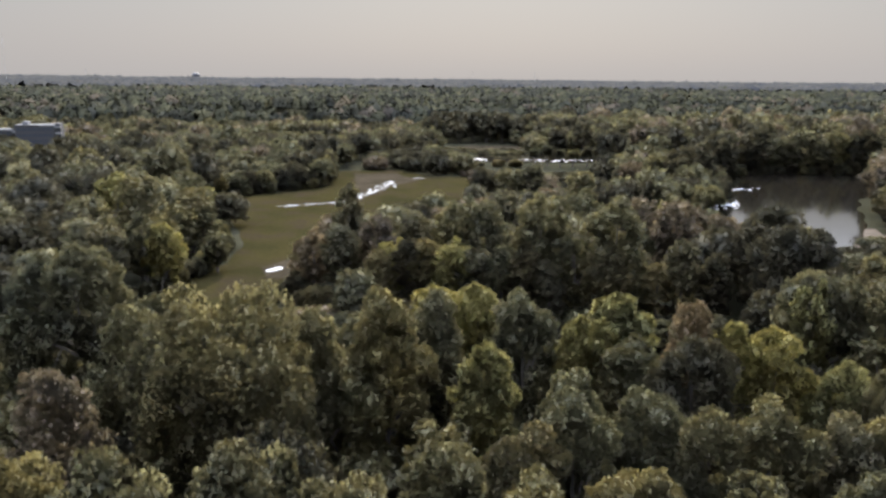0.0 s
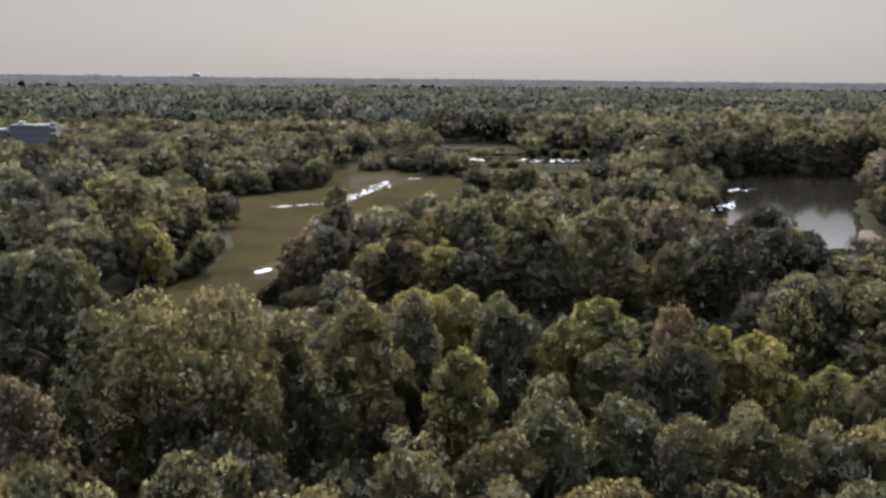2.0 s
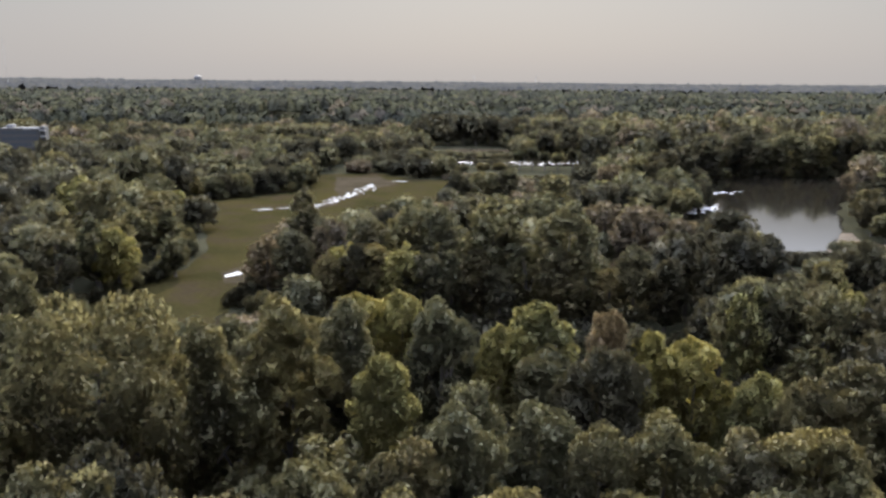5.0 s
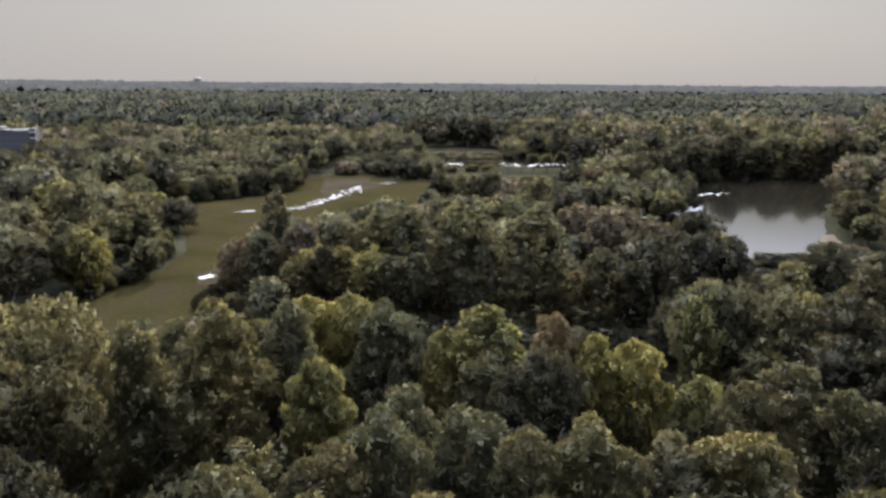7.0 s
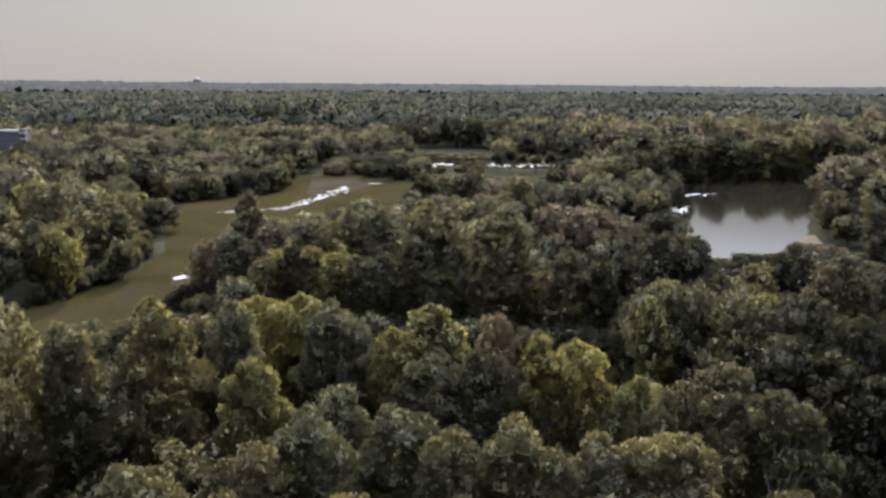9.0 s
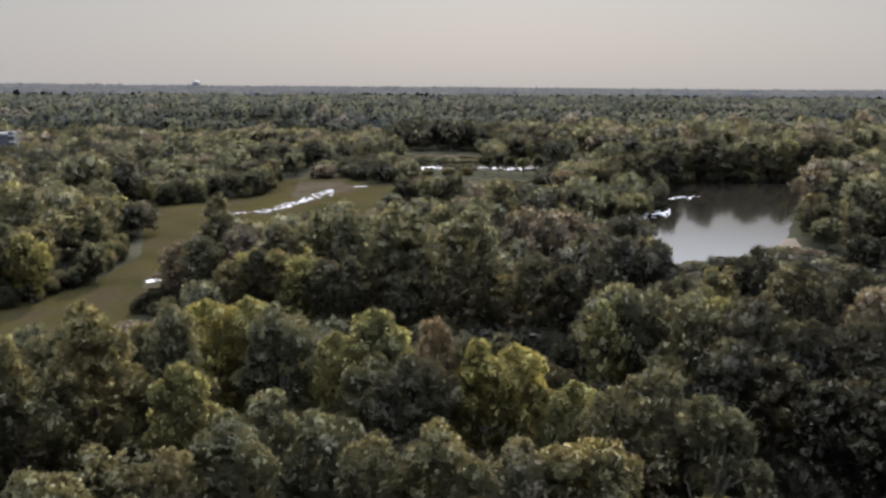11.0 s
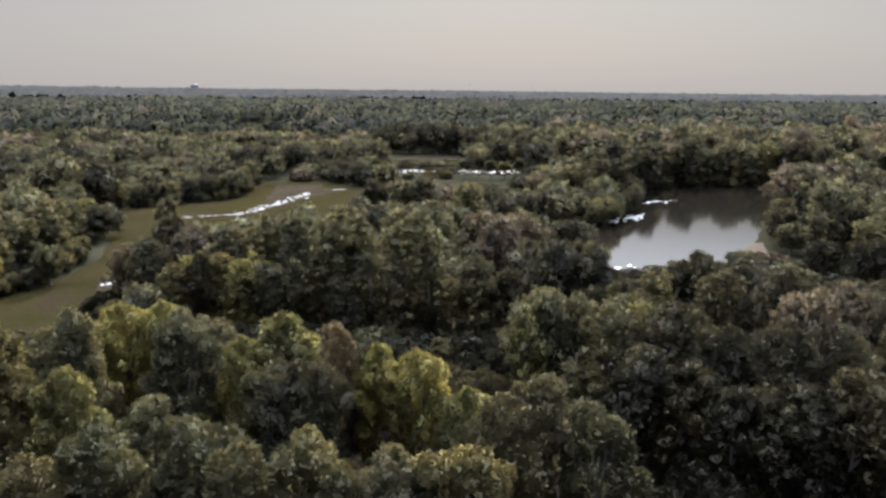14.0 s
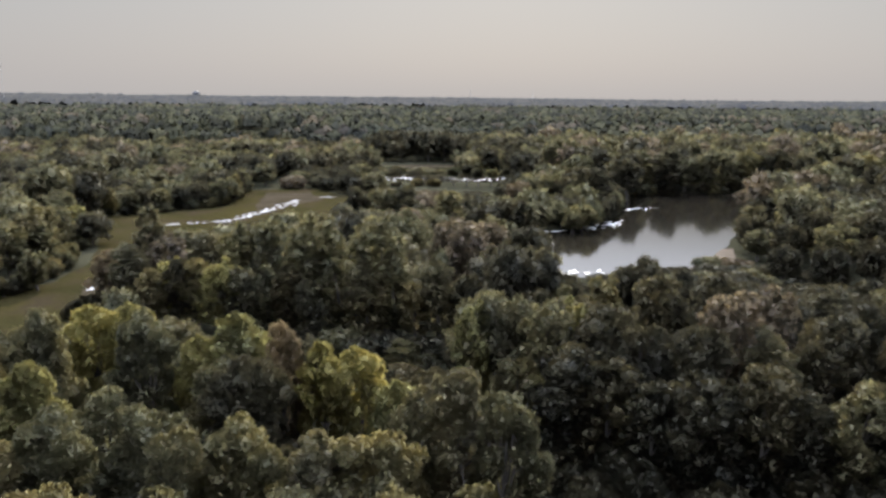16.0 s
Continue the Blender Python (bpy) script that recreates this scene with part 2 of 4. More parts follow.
# a twelve-faced lump: corners of a cube, and a point out over each of its sides
LUMP_V = np.array([(x, y, z) for x in (-1, 1) for y in (-1, 1) for z in (-1, 1)] + [(2, 0, 0), (-2, 0, 0), (0, 2, 0), (0, -2, 0), (0, 0, 2), (0, 0, -2)], float)
LUMP_V[:8] /= 3**0.5
LUMP_V[8:] /= 2 * 0.95
LUMP_F = np.array([(8, 6, 10, 7), (8, 7, 12, 5), (8, 5, 11, 4), (8, 4, 13, 6), (9, 2, 13, 0), (9, 0, 11, 1), (9, 1, 12, 3), (9, 3, 10, 2), (10, 6, 13, 2), (10, 3, 12, 7), (11, 0, 13, 4), (11, 5, 12, 1)])


def lumps(rng, centres, radii, squash=0.85):
    """The close, shaded inner leaves of each bough."""
    n = len(radii)
    q = rng.normal(size=(n, 4))
    q /= np.linalg.norm(q, axis=1)[:, None]
    w, x, y, z = q.T
    turn = np.stack([1 - 2 * (y * y + z * z), 2 * (x * y - z * w), 2 * (x * z + y * w), 2 * (x * y + z * w), 1 - 2 * (x * x + z * z), 2 * (y * z - x * w), 2 * (x * z - y * w), 2 * (y * z + x * w), 1 - 2 * (x * x + y * y)], 1).reshape(n, 3, 3)
    v = np.einsum("nij,kj->nki", turn, LUMP_V) * rng.uniform(0.7, 1.2, (n, 14, 1))
    v = v * np.asarray(radii)[:, None, None] * (1, 1, squash) * rng.uniform(0.8, 1.2, (n, 1, 3)) + np.asarray(centres)[:, None]
    return v.reshape(-1, 3), (LUMP_F[None] + (np.arange(n) * 14)[:, None, None]).reshape(-1, 4)


def clumps_on(rng, centres, radii, per):
    """The tufts that stand out of each bough: centres, radii and the way that they face."""
    lobe = np.repeat(np.arange(len(radii)), per)
    heart = np.array((0, 0, centres[:, 2].mean() * 0.85))
    way = unit(rng.normal(size=(len(lobe), 3)) + 0.55 * unit(centres[lobe] - heart) + (0, 0, 0.3))
    at = centres[lobe] + way * (radii[lobe] * rng.uniform(0.66, 0.88, len(lobe)))[:, None] * (1, 1, 0.85)
    size = radii[lobe] * rng.uniform(0.28, 0.52, len(lobe))
    deep = (np.linalg.norm((at[:, None] - centres[None]) / (1, 1, 0.85), axis=2) / radii[None] < 0.58).any(1)
    return at[~deep], size[~deep], way[~deep]


def leaves_on(rng, centres, radii, n, size, per, core=0.8, tufted=0.3):
    """Sprays of leaves over the boughs and the tufts that stand out of them, and the close inner leaves of each bough."""
    tuft, girth, facing_way = clumps_on(rng, centres, radii, per)
    heart = np.array((0, 0, np.average(centres[:, 2]) * 0.8))
    few = int(n * tufted)
    pick = rng.choice(len(girth), few, p=girth**2 / (girth**2).sum())
    way = unit(rng.normal(size=(few, 3)) + 0.7 * facing_way[pick] + (0, 0, 0.3))
    at = tuft[pick] + way * (girth[pick] * rng.uniform(0.6, 1.06, few))[:, None] * (1, 1, 0.8)
    lean = unit(0.5 * way + 0.7 * facing_way[pick])
    most = int((n - few) * 1.5)
    bough = rng.choice(len(radii), most, p=radii**2 / (radii**2).sum())
    out = unit(rng.normal(size=(most, 3)) + (0, 0, 0.25))
    on = centres[bough] + out * (radii[bough] * rng.normal(0.93, 0.06, most))[:, None] * (1, 1, 0.85)
    clear = ~(np.linalg.norm((on[:, None] - centres[None]) / (1, 1, 0.85), axis=2) / radii[None] < 0.72).any(1)
    on, out = on[clear][: n - few], out[clear][: n - few]
    at, way, lean = np.concatenate([at, on]) + rng.normal(size=(few + len(on), 3)) * size * 0.25, np.concatenate([way, out]), np.concatenate([lean, out])
    normals = unit(way + rng.normal(size=at.shape) * 0.5)
    soft = unit(0.55 * lean + 0.7 * unit(at - heart) + 0.15 * normals)
    v, f = sprays(rng, at, normals, size)
    lv, lf = lumps(rng, centres, radii * core)
    away = unit(lv - np.repeat(centres, 14, 0))
    return (*joined([(v, f), (lv, lf)]), np.concatenate([np.repeat(soft, 3, 0), unit(away + 0.5 * unit(lv - heart))]))


SHAPES = {  # crown radius, base of the crown, boughs, narrowness, share of leaves, natural height
    "broad": (8.0, 6.5, 42, -0.3, 0.85, 22.0),
    "round": (5.6, 1.0, 30, -0.1, 1.0, 22.0),
    "tall": (4.6, 1.2, 30, 0.1, 1.0, 22.0),
    "squat": (5.6, 0.4, 24, -0.15, 0.8, 13.0),
    "stemmed": (4.6, 5.0, 18, 0.0, 0.8, 14.0),
    "bush": (6.0, -1.5, 18, -0.2, 1.1, 9.0),
    "sparse": (5.2, 1.5, 30, 0.0, 0.85, 22.0),
}
WORDS = {
    "oak": "broad olive-green oak crown on dark branching limbs",
    "maple": "full green broadleaf tree standing in the wood",
    "yellow": "yellow-green broadleaf tree, sunlit top put into its leaf colour",
    "dark": "deep green dense broadleaf tree, leaves toned darker for shade",
    "bronze": "thin bronze-leaved tree with bare twigs showing",
    "grey": "pale grey-green tree with a thin leafy crown",
}
PROTOTYPE_HEIGHT = 22.0


def tree(rng, kind, shape, level):
    """A tree 22 m high at the origin: trunk, limbs and a crown of leaf sprays. level 0 is the most detailed."""
    radius, base, boughs, narrow, share, natural = SHAPES[shape]
    n, size, count, per = ((26000, 0.33, boughs * 7 // 4, 9), (7500, 0.54, boughs * 3 // 2, 7), (2600, 0.88, boughs, 7))[level]
    thing = tagged(new("shrub"), "low dense shrub at the edge of the wood", "shrub") if shape == "bush" else tagged(new("tree"), WORDS[kind], "tree")
    centres, radii = crown_lobes(rng, natural, radius, base, count, narrow)
    crown = leaves_on(rng, centres, radii, int(n * share * (1.45 if shape == "broad" else 1)), size * (radius / 5.6) ** 0.3, per, 0.4 if level == 0 and shape in ("broad", "sparse") else 0.78, (0.5, 0.4, 0.3)[level])
    tall = (1, 1, PROTOTYPE_HEIGHT / natural)
    part("crown", mesh_of("crown", crown[0] * tall, crown[1], [LEAF[kind]], unit(crown[2] / tall)), thing)
    centres = centres * tall
    top = PROTOTYPE_HEIGHT * 0.8
    steps = np.linspace(0, 1, 7 if level == 0 else 4)
    bend = rng.normal(size=2) * 0.35
    stem = np.stack([bend[0] * np.sin(steps * 3), bend[1] * np.sin(steps * 4), steps * top], 1)
    girth = 0.34 * (1 - steps) ** 0.7 + 0.05
    girth[0] *= 1.6
    part("trunk", mesh_of("trunk", *tube(stem, girth, 8 if level == 0 else 5), [BARK]), thing)
    for b in rng.choice(count, (24 if shape == "broad" else 12 if shape == "sparse" else 8, 5, 4)[level], replace=False):
        start = rng.uniform(0.2, 0.42) * top if shape == "broad" else rng.uniform(0.28, 0.6) * top
        foot = np.array([np.interp(start / top, steps, stem[:, 0]), np.interp(start / top, steps, stem[:, 1]), start])
        tip = centres[b] + unit(centres[b] - (0, 0, centres[:, 2].mean())) * radii[b] * 0.7
        if tip[2] < start + 1:
            tip[2] = start + 2
        s = np.linspace(0, 1, 5 if level == 0 else 3)[:, None]
        way = foot + (tip - foot) * s + (0, 0, 1.2) * np.sin(s * np.pi) * rng.uniform(-0.3, 1) + rng.normal(size=(len(s), 3)) * 0.18 * s
        pieces = [tube(way, (0.27 if shape == "broad" else 0.17) * (1 - s[:, 0]) + 0.045, 5 if level == 0 else 3)]
        if level == 0:
            for _ in range(3):
                q = rng.integers(1, 4)
                twig = way[q] + (rng.normal(size=3) * 1.5 + (0, 0, 1.6)) * np.linspace(0, 1, 3)[:, None]
                pieces.append(tube(twig, (0.07, 0.045, 0.02), 4))
        part("limb", mesh_of("limb", *joined(pieces), [BARK]), thing)
    return thing


rng = np.random.default_rng(7)
KINDS = {"oak": ("broad", "round"), "maple": ("round", "tall"), "yellow": ("round", "tall"), "dark": ("round", "broad"), "bronze": ("sparse", "round"), "grey": ("sparse", "round")}
MODELS, USED, PLACES = {}, set(), []


def plant(kind, x, y, top, r=None, shape=None, group="trees of the wood", level=None, foot=0.0):
    """A tree of that kind with its top at that height; near the walk a finer one."""
    shape = shape or ("squat" if r and 1.6 * r < top < 3.0 * r else KINDS[kind][int(rng.random() < 0.4)])
    level = (0 if y < 98 else 1 if y < 165 else 2) if level is None else level
    key = (kind, shape, level)
    r = r or top * (0.30 if shape == "broad" else 0.25) * rng.uniform(0.85, 1.15)
    across, high = r / SHAPES[shape][0], (top - foot) / PROTOTYPE_HEIGHT
    m = Matrix.LocRotScale((x, y, foot), Euler((rng.normal() * 0.03, rng.normal() * 0.03, rng.uniform(0, 6.28))), (across, across * rng.uniform(0.9, 1.1), high))
    PLACES.append((x, y, r))
    if key not in MODELS:
        MODELS[key] = tree(rng, kind, shape, level)
    if key not in USED:
        USED.add(key)
        MODELS[key].matrix_basis = m
        return tagged(MODELS[key], group=group)
    ob = MODELS[key]
    was = ob.matrix_basis.copy()
    ob.matrix_basis = Matrix()
    made = copy_thing(ob, m)
    ob.matrix_basis = was
    return tagged(made, group=group)


# ---- ground and water ----
def rise(x, y):
    """The land climbs gently towards the horizon, a little more on one side."""
    d = np.clip((np.hypot(x, y) - 1300) / 3400, 0, 1)
    return d * d * (3 - 2 * d) * (14 + 9 * np.clip(-x / 2400, -0.4, 1)) + 1.5 * np.sin(x / 410 + 1) * np.sin(y / 530) * d


def inside(x, y, ring):
    """Which points lie within a ring of corners."""
    x, y = np.asarray(x, float), np.asarray(y, float)
    hit = np.zeros(x.shape, bool)
    for (x0, y0), (x1, y1) in zip(ring, ring[1:] + ring[:1]):
        cross = (y0 > y) != (y1 > y)
        hit ^= cross & (x < (x1 - x0) * (y - y0) / (y1 - y0 + 1e-12) + x0)
    return hit


MEADOW = [(-30, 128), (-50, 124), (-68, 130), (-72, 148), (-64, 160), (-58, 172), (-54, 186), (-56, 204), (-64, 236), (-86, 268), (-88, 290), (-67, 308), (-51, 326), (-56, 352), (-58, 378), (-26, 388), (-8, 366), (14, 360), (13, 270), (-8, 215), (-29, 190), (-33, 174)]
CHANNEL = [(46, 214), (62, 203), (84, 198), (113, 207), (127, 226), (135, 241), (153, 283), (170, 310), (205, 332), (280, 342), (360, 345), (360, 388), (280, 384), (185, 381), (128, 376), (123, 340), (111, 298), (92, 271), (70, 262), (50, 258), (42, 236)]
REACH = [(-14, 440), (0, 428), (50, 424), (100, 426), (124, 440), (104, 466), (40, 474), (10, 466)]
BAR = [(4, 500), (26, 496), (50, 502), (54, 514), (46, 530), (16, 532), (2, 520)]
FIELD = [(-230, 880), (-190, 868), (-132, 872), (-128, 900), (-150, 915), (-222, 918)]
LAGOON = [(-160, 690), (-104, 688), (-100, 716), (-140, 730)]
SHORE = [(108, 204), (120, 211), (129, 219), (134, 229), (137, 240), (134, 240), (127, 229), (114, 210)]
GLADE = [(30, 100), (34, 92), (47, 87), (50, 96), (50, 108), (52, 122), (52, 140), (-30, 138), (-30, 118), (0, 108)]
LAWN = [(58, 30), (140, 30), (140, 82), (92, 86), (60, 88), (57, 70)]


def sheet(name, ring, mat, z, label, ragged=1.5, step=9.0, kind="structure", parent=None):
    """A flat patch with an uneven edge."""
    bm, pts, wave = bmesh.new(), [], step * 1.8
    for (x0, y0), (x1, y1) in zip(ring, ring[1:] + ring[:1]):
        n = max(2, int(math.hypot(x1 - x0, y1 - y0) / step * 3))
        for i in range(n):
            x, y = x0 + (x1 - x0) * i / n, y0 + (y1 - y0) * i / n
            pts.append(Vector((x + ragged * noise.noise((x / wave, y / wave, 3.1)), y + ragged * noise.noise((x / wave, y / wave, 8.7)))))
    flat, _, tris, *_ = delaunay_2d_cdt(pts, [], [list(range(len(pts)))], 1, 1e-4)
    verts = [bm.verts.new((p.x, p.y, z)) for p in flat]
    for tri in tris:
        f = bm.faces.new([verts[k] for k in tri])
        f.normal_update()
        if f.normal.z < 0:
            f.normal_flip()
    me = bpy.data.meshes.new(name)
    bm.to_mesh(me)
    bm.free()
    me.materials.append(mat)
    return tagged(new(name, me), label, kind=kind)


# the ground: one sheet to the horizon, finer near the walk
gy = np.unique(np.r_[np.linspace(-300, 700, 60), np.linspace(700, 5200, 70)])
gx = np.unique(np.r_[np.linspace(-3600, -300, 50), np.linspace(-300, 400, 50), np.linspace(400, 3800, 50)])
X, Y = np.meshgrid(gx, gy, indexing="ij")
g = np.stack([X, Y, rise(X, Y)], -1).reshape(-1, 3)
i, j = np.meshgrid(np.arange(len(gx) - 1), np.arange(len(gy) - 1), indexing="ij")
quads = np.stack([i * len(gy) + j, (i + 1) * len(gy) + j, (i + 1) * len(gy) + j + 1, i * len(gy) + j + 1], -1).reshape(-1, 4)
tagged(new("ground", mesh_of("ground", g, quads, [FLOOR])), "dark leaf-littered woodland floor reaching to the horizon", kind="structure")
sheet("meadow", MEADOW, GRASS, 0.05, "open olive-green wet meadow between the woods", 3.0)
sheet("lawn_clearing", LAWN, FLOOR, 0.04, "shaded rough clearing in front of the trees", 2.0)
sheet("river_water", CHANNEL, RIVER, 0.06, "calm brown river mirroring sky and trees", 2.5)
sheet("river_reach_water", REACH, RIVER, 0.06, "far reach of the river shining between shrubs", 2.0)
sheet("gravel_bar", BAR, MUD, 0.05, "pale bare bar beside the far river reach", 3.0)
sheet("sand_shore", SHORE, SAND, 0.09, "pale sandy shore of the river", 1.5)
sheet("far_field", FIELD, GRASS, 0.05, "small grass field far off among the woods", 3.0)
sheet("far_lagoon_water", LAGOON, RIVER, 0.06, "far pool of water among trees", 3.0)


def puddle(x, y, along, across, turn, mat, name, label, z=0.11, group=""):
    ring, c, s = [], math.cos(radians(turn)), math.sin(radians(turn))
    for k in range(14):
        a = k * 2 * math.pi / 14
        w = 1 + 0.45 * noise.noise((x + math.cos(a) * 2, y + math.sin(a) * 2, 1.7))
        u, v = along * w * math.cos(a), across * w * math.sin(a)
        ring.append((x + u * c - v * s, y + u * s + v * c))
    return tagged(sheet(name, ring, mat, z, label, 0.15 * across, 3.0, "stuff" if group == "" else ""), category="" if group == "" else "puddle", group=group)


puddle(-40, 181, 2.8, 1.3, 62, POOL, "puddle", "small bright puddle in the meadow grass", group="puddles in the meadow")
puddle(-13, 355, 3.4, 1.2, 5, POOL, "puddle", "thin bright puddle at the far end of the meadow", group="puddles in the meadow")
sheet("mud_track", [(-42, 276), (-36, 274), (-29, 300), (-22, 330), (-14, 350), (-24, 372), (-46, 366), (-40, 340), (-36, 310)], MUD, 0.08, "muddy wet ground across the meadow", 4.0)
sheet("mud_patch", [(-34, 172), (-30, 186), (-38, 192), (-44, 182), (-40, 172)], MUD, 0.08, "bare mud beside the puddle", 2.0)


def scattered_pools(name, line, count, spread, long, thin, mat, z, label, seed):
    """Many small broken pools along a line."""
    r = np.random.default_rng(seed)
    line = np.array(line, float)
    verts, faces = [], []
    for _ in range(count):
        s = r.uniform(0, len(line) - 1)
        k = min(int(s), len(line) - 2)
        p = line[k] + (line[k + 1] - line[k]) * (s - k) + r.normal(size=2) * spread
        way = line[k + 1] - line[k]
        a = math.atan2(way[1], way[0]) + r.normal() * 0.6
        u, v, size = np.array((math.cos(a), math.sin(a))), np.array((-math.sin(a), math.cos(a))), r.uniform(0.4, 1.3)
        ring = [p + size * r.uniform(0.65, 1.2) * (u * long * math.cos(q) + v * thin * math.sin(q)) for q in np.linspace(0, 2 * np.pi, 12, endpoint=False)]
        n = len(verts)
        verts += [(*q, z + 0.004 * (n // 12 % 9)) for q in ring]
        faces += [(n, n + 1, n + 2, n + 11), (n + 2, n + 3, n + 10, n + 11), (n + 3, n + 4, n + 9, n + 10), (n + 4, n + 5, n + 8, n + 9), (n + 5, n + 6, n + 7, n + 8)]
    return tagged(new(name, mesh_of(name, verts, faces, [mat])), label, kind="stuff")


scattered_pools("flooded_track", [(-38, 282), (-33, 300), (-29, 318), (-24, 342)], 70, 1.5, 1.5, 0.75, POOL, 0.12, "string of shining pools along a muddy meadow track", 31)
scattered_pools("flooded_grass", [(-60, 272), (-50, 277), (-38, 283)], 34, 0.7, 1.5, 0.45, POOL, 0.12, "thin shining pools lying in the meadow grass", 32)
# small white patches paint the glints of riffles and of the far reach
scattered_pools("river_glints", [(96, 276), (106, 283), (112, 292)], 46, 2.2, 1.5, 0.5, GLINT_WATER, 0.10, "broken water in a river riffle, its glints painted white", 33)
scattered_pools("river_glints", [(118, 322), (126, 328), (132, 330)], 22, 1.6, 1.5, 0.45, GLINT_WATER, 0.10, "broken water in a river riffle, its glints painted white", 34)
scattered_pools("river_glints", [(80, 267), (88, 270)], 9, 0.7, 1.6, 0.6, GLINT_WATER, 0.10, "broken water in a river riffle, its glints painted white", 35)
scattered_pools("river_glints", [(68, 208), (84, 202), (92, 206)], 26, 2.6, 0.9, 0.45, GLINT_WATER, 0.10, "broken water in a river riffle, its glints painted white", 36)
scattered_pools("river_glints", [(58, 229), (66, 238), (76, 246)], 40, 2.2, 1.1, 0.5, GLINT_WATER, 0.10, "broken water in a river riffle, its glints painted white", 37)
scattered_pools("river_glints", [(44, 436), (70, 440), (100, 446)], 85, 5.0, 1.05, 0.6, GLINT_WATER, 0.10, "white patches painted as glints on the far river reach", 38)
scattered_pools("river_glints", [(-6, 434), (10, 438), (22, 442)], 40, 3.5, 1.1, 0.8, GLINT_WATER, 0.10, "white patches painted as glints on the far river reach", 39)


# ---- woods: the trees that stand out ----
# front of the near wood
plant("oak", -16, 63.5, 29, 8.6, "broad")
plant("oak", -14.5, 40.5, 28, 4.6, "round")
plant("oak", -9.5, 42.5, 27, 4.2, "round")
plant("dark", -6.5, 45.5, 26.2, 4.6, "round")
plant("oak", -2.5, 41, 25.3, 4.8, "round")
plant("bronze", -29, 58, 25, 4.8, "sparse")
plant("oak", -26, 45, 24, 5.0)
plant("maple", -28, 72, 25, 5.0, "round")
plant("maple", -30, 85, 23.5, 4.6, "tall")
plant("oak", -41, 89.5, 28, 5.0, "round")
plant("maple", -48, 92, 25, 5.5)
plant("oak", -9, 71, 25, 3.8, "tall")
plant("maple", -6.3, 72.5, 19.5, 4.6, "round")
plant("oak", -2.5, 76, 25.4, 4.8, "tall")
plant("oak", 2, 83.5, 23.2, 3.8, "tall")
plant("yellow", 1.4, 97, 20.2, 5.6, "round")
plant("yellow", 7, 97.5, 20.6, 4.2, "round")
plant("yellow", 6.5, 72, 22.3, 3.4, "tall")
plant("maple", 13, 89, 22, 4.8, "round")
plant("yellow", 17.5, 88, 19.2, 3.4, "round")
plant("yellow", 23, 88.5, 22.6, 5.6, "tall")
plant("maple", 24.5, 82, 18.5, 5.2, "round")
plant("oak", -6.5, 82, 21.8, 4.4, "round")
plant("oak", -12.5, 88, 19.8, 4.6, "round")
plant("maple", -18, 91, 18.4, 4.6, "round")
plant("oak", -9, 94, 18.0, 4.2, "round")
plant("maple", -2.5, 90, 20.4, 4.0, "tall")
plant("bronze", 29.5, 84, 23.6, 3.6, "sparse")
plant("grey", 33, 85, 20.6, 3.2, "sparse")
plant("dark", 28, 75.5, 22.4, 4.6, "round")
plant("yellow", 35.5, 81, 21.4, 3.8, "tall")
plant("yellow", 39.5, 80.5, 20.2, 4.4, "round")
plant("yellow", 43.8, 75.5, 18.6, 3.8, "round")
plant("grey", 50.5, 69, 23, 4.6, "tall")
plant("maple", 54.8, 67, 21.6, 4.0, "tall")
plant("oak", 46.5, 72, 19, 3.6)
# the lower trees beneath the camera's line
plant("maple", 3.2, 55, 20.2, 4.2)
plant("grey", 9, 60, 19.4, 4.0, "sparse")
plant("maple", 15, 62.5, 20.4, 4.6, "round")
plant("maple", 15, 70.5, 19.3, 4.0)
plant("maple", 21.8, 66.5, 19.4, 4.6, "round")
plant("oak", 25.5, 62, 19.0, 4.2, "sparse")
plant("maple", 31, 62.5, 20, 4.8, "round")
plant("grey", 37.5, 63.5, 18.6, 4.4, "round")
plant("oak", 43, 62, 19.7, 5.2, "round")
plant("maple", 10, 52, 18.6, 4.4)
plant("oak", 18, 54, 18.4, 4.6)
plant("maple", 27, 53.5, 18.0, 4.4)
plant("maple", 36, 54, 17.8, 4.4)
plant("oak", 46, 55, 17.0, 4.0)
plant("maple", 51.5, 60, 16.5, 3.4)
# the wood across the dark gap, this side of the river; dark leaves carry its shade
plant("oak", 55, 104, 20.8, 5.8, "broad")
plant("yellow", 52, 101.5, 20.4, 3.2, "round")
plant("oak", 61.5, 101, 20.4, 5.2, "round")
plant("grey", 64.5, 107, 19.8, 4.6)
plant("yellow", 66.5, 104.5, 20.4, 3.2, "round")
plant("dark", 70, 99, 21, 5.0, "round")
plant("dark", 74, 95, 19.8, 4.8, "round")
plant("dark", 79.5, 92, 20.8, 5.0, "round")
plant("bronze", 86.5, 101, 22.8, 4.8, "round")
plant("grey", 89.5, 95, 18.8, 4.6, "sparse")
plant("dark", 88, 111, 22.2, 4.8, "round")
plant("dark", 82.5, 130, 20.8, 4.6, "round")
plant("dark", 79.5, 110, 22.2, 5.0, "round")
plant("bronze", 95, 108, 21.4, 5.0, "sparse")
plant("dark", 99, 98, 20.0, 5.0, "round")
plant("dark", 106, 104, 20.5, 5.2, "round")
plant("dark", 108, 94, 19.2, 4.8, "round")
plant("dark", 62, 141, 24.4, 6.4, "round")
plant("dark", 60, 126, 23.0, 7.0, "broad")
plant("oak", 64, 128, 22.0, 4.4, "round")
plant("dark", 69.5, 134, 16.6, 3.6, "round")
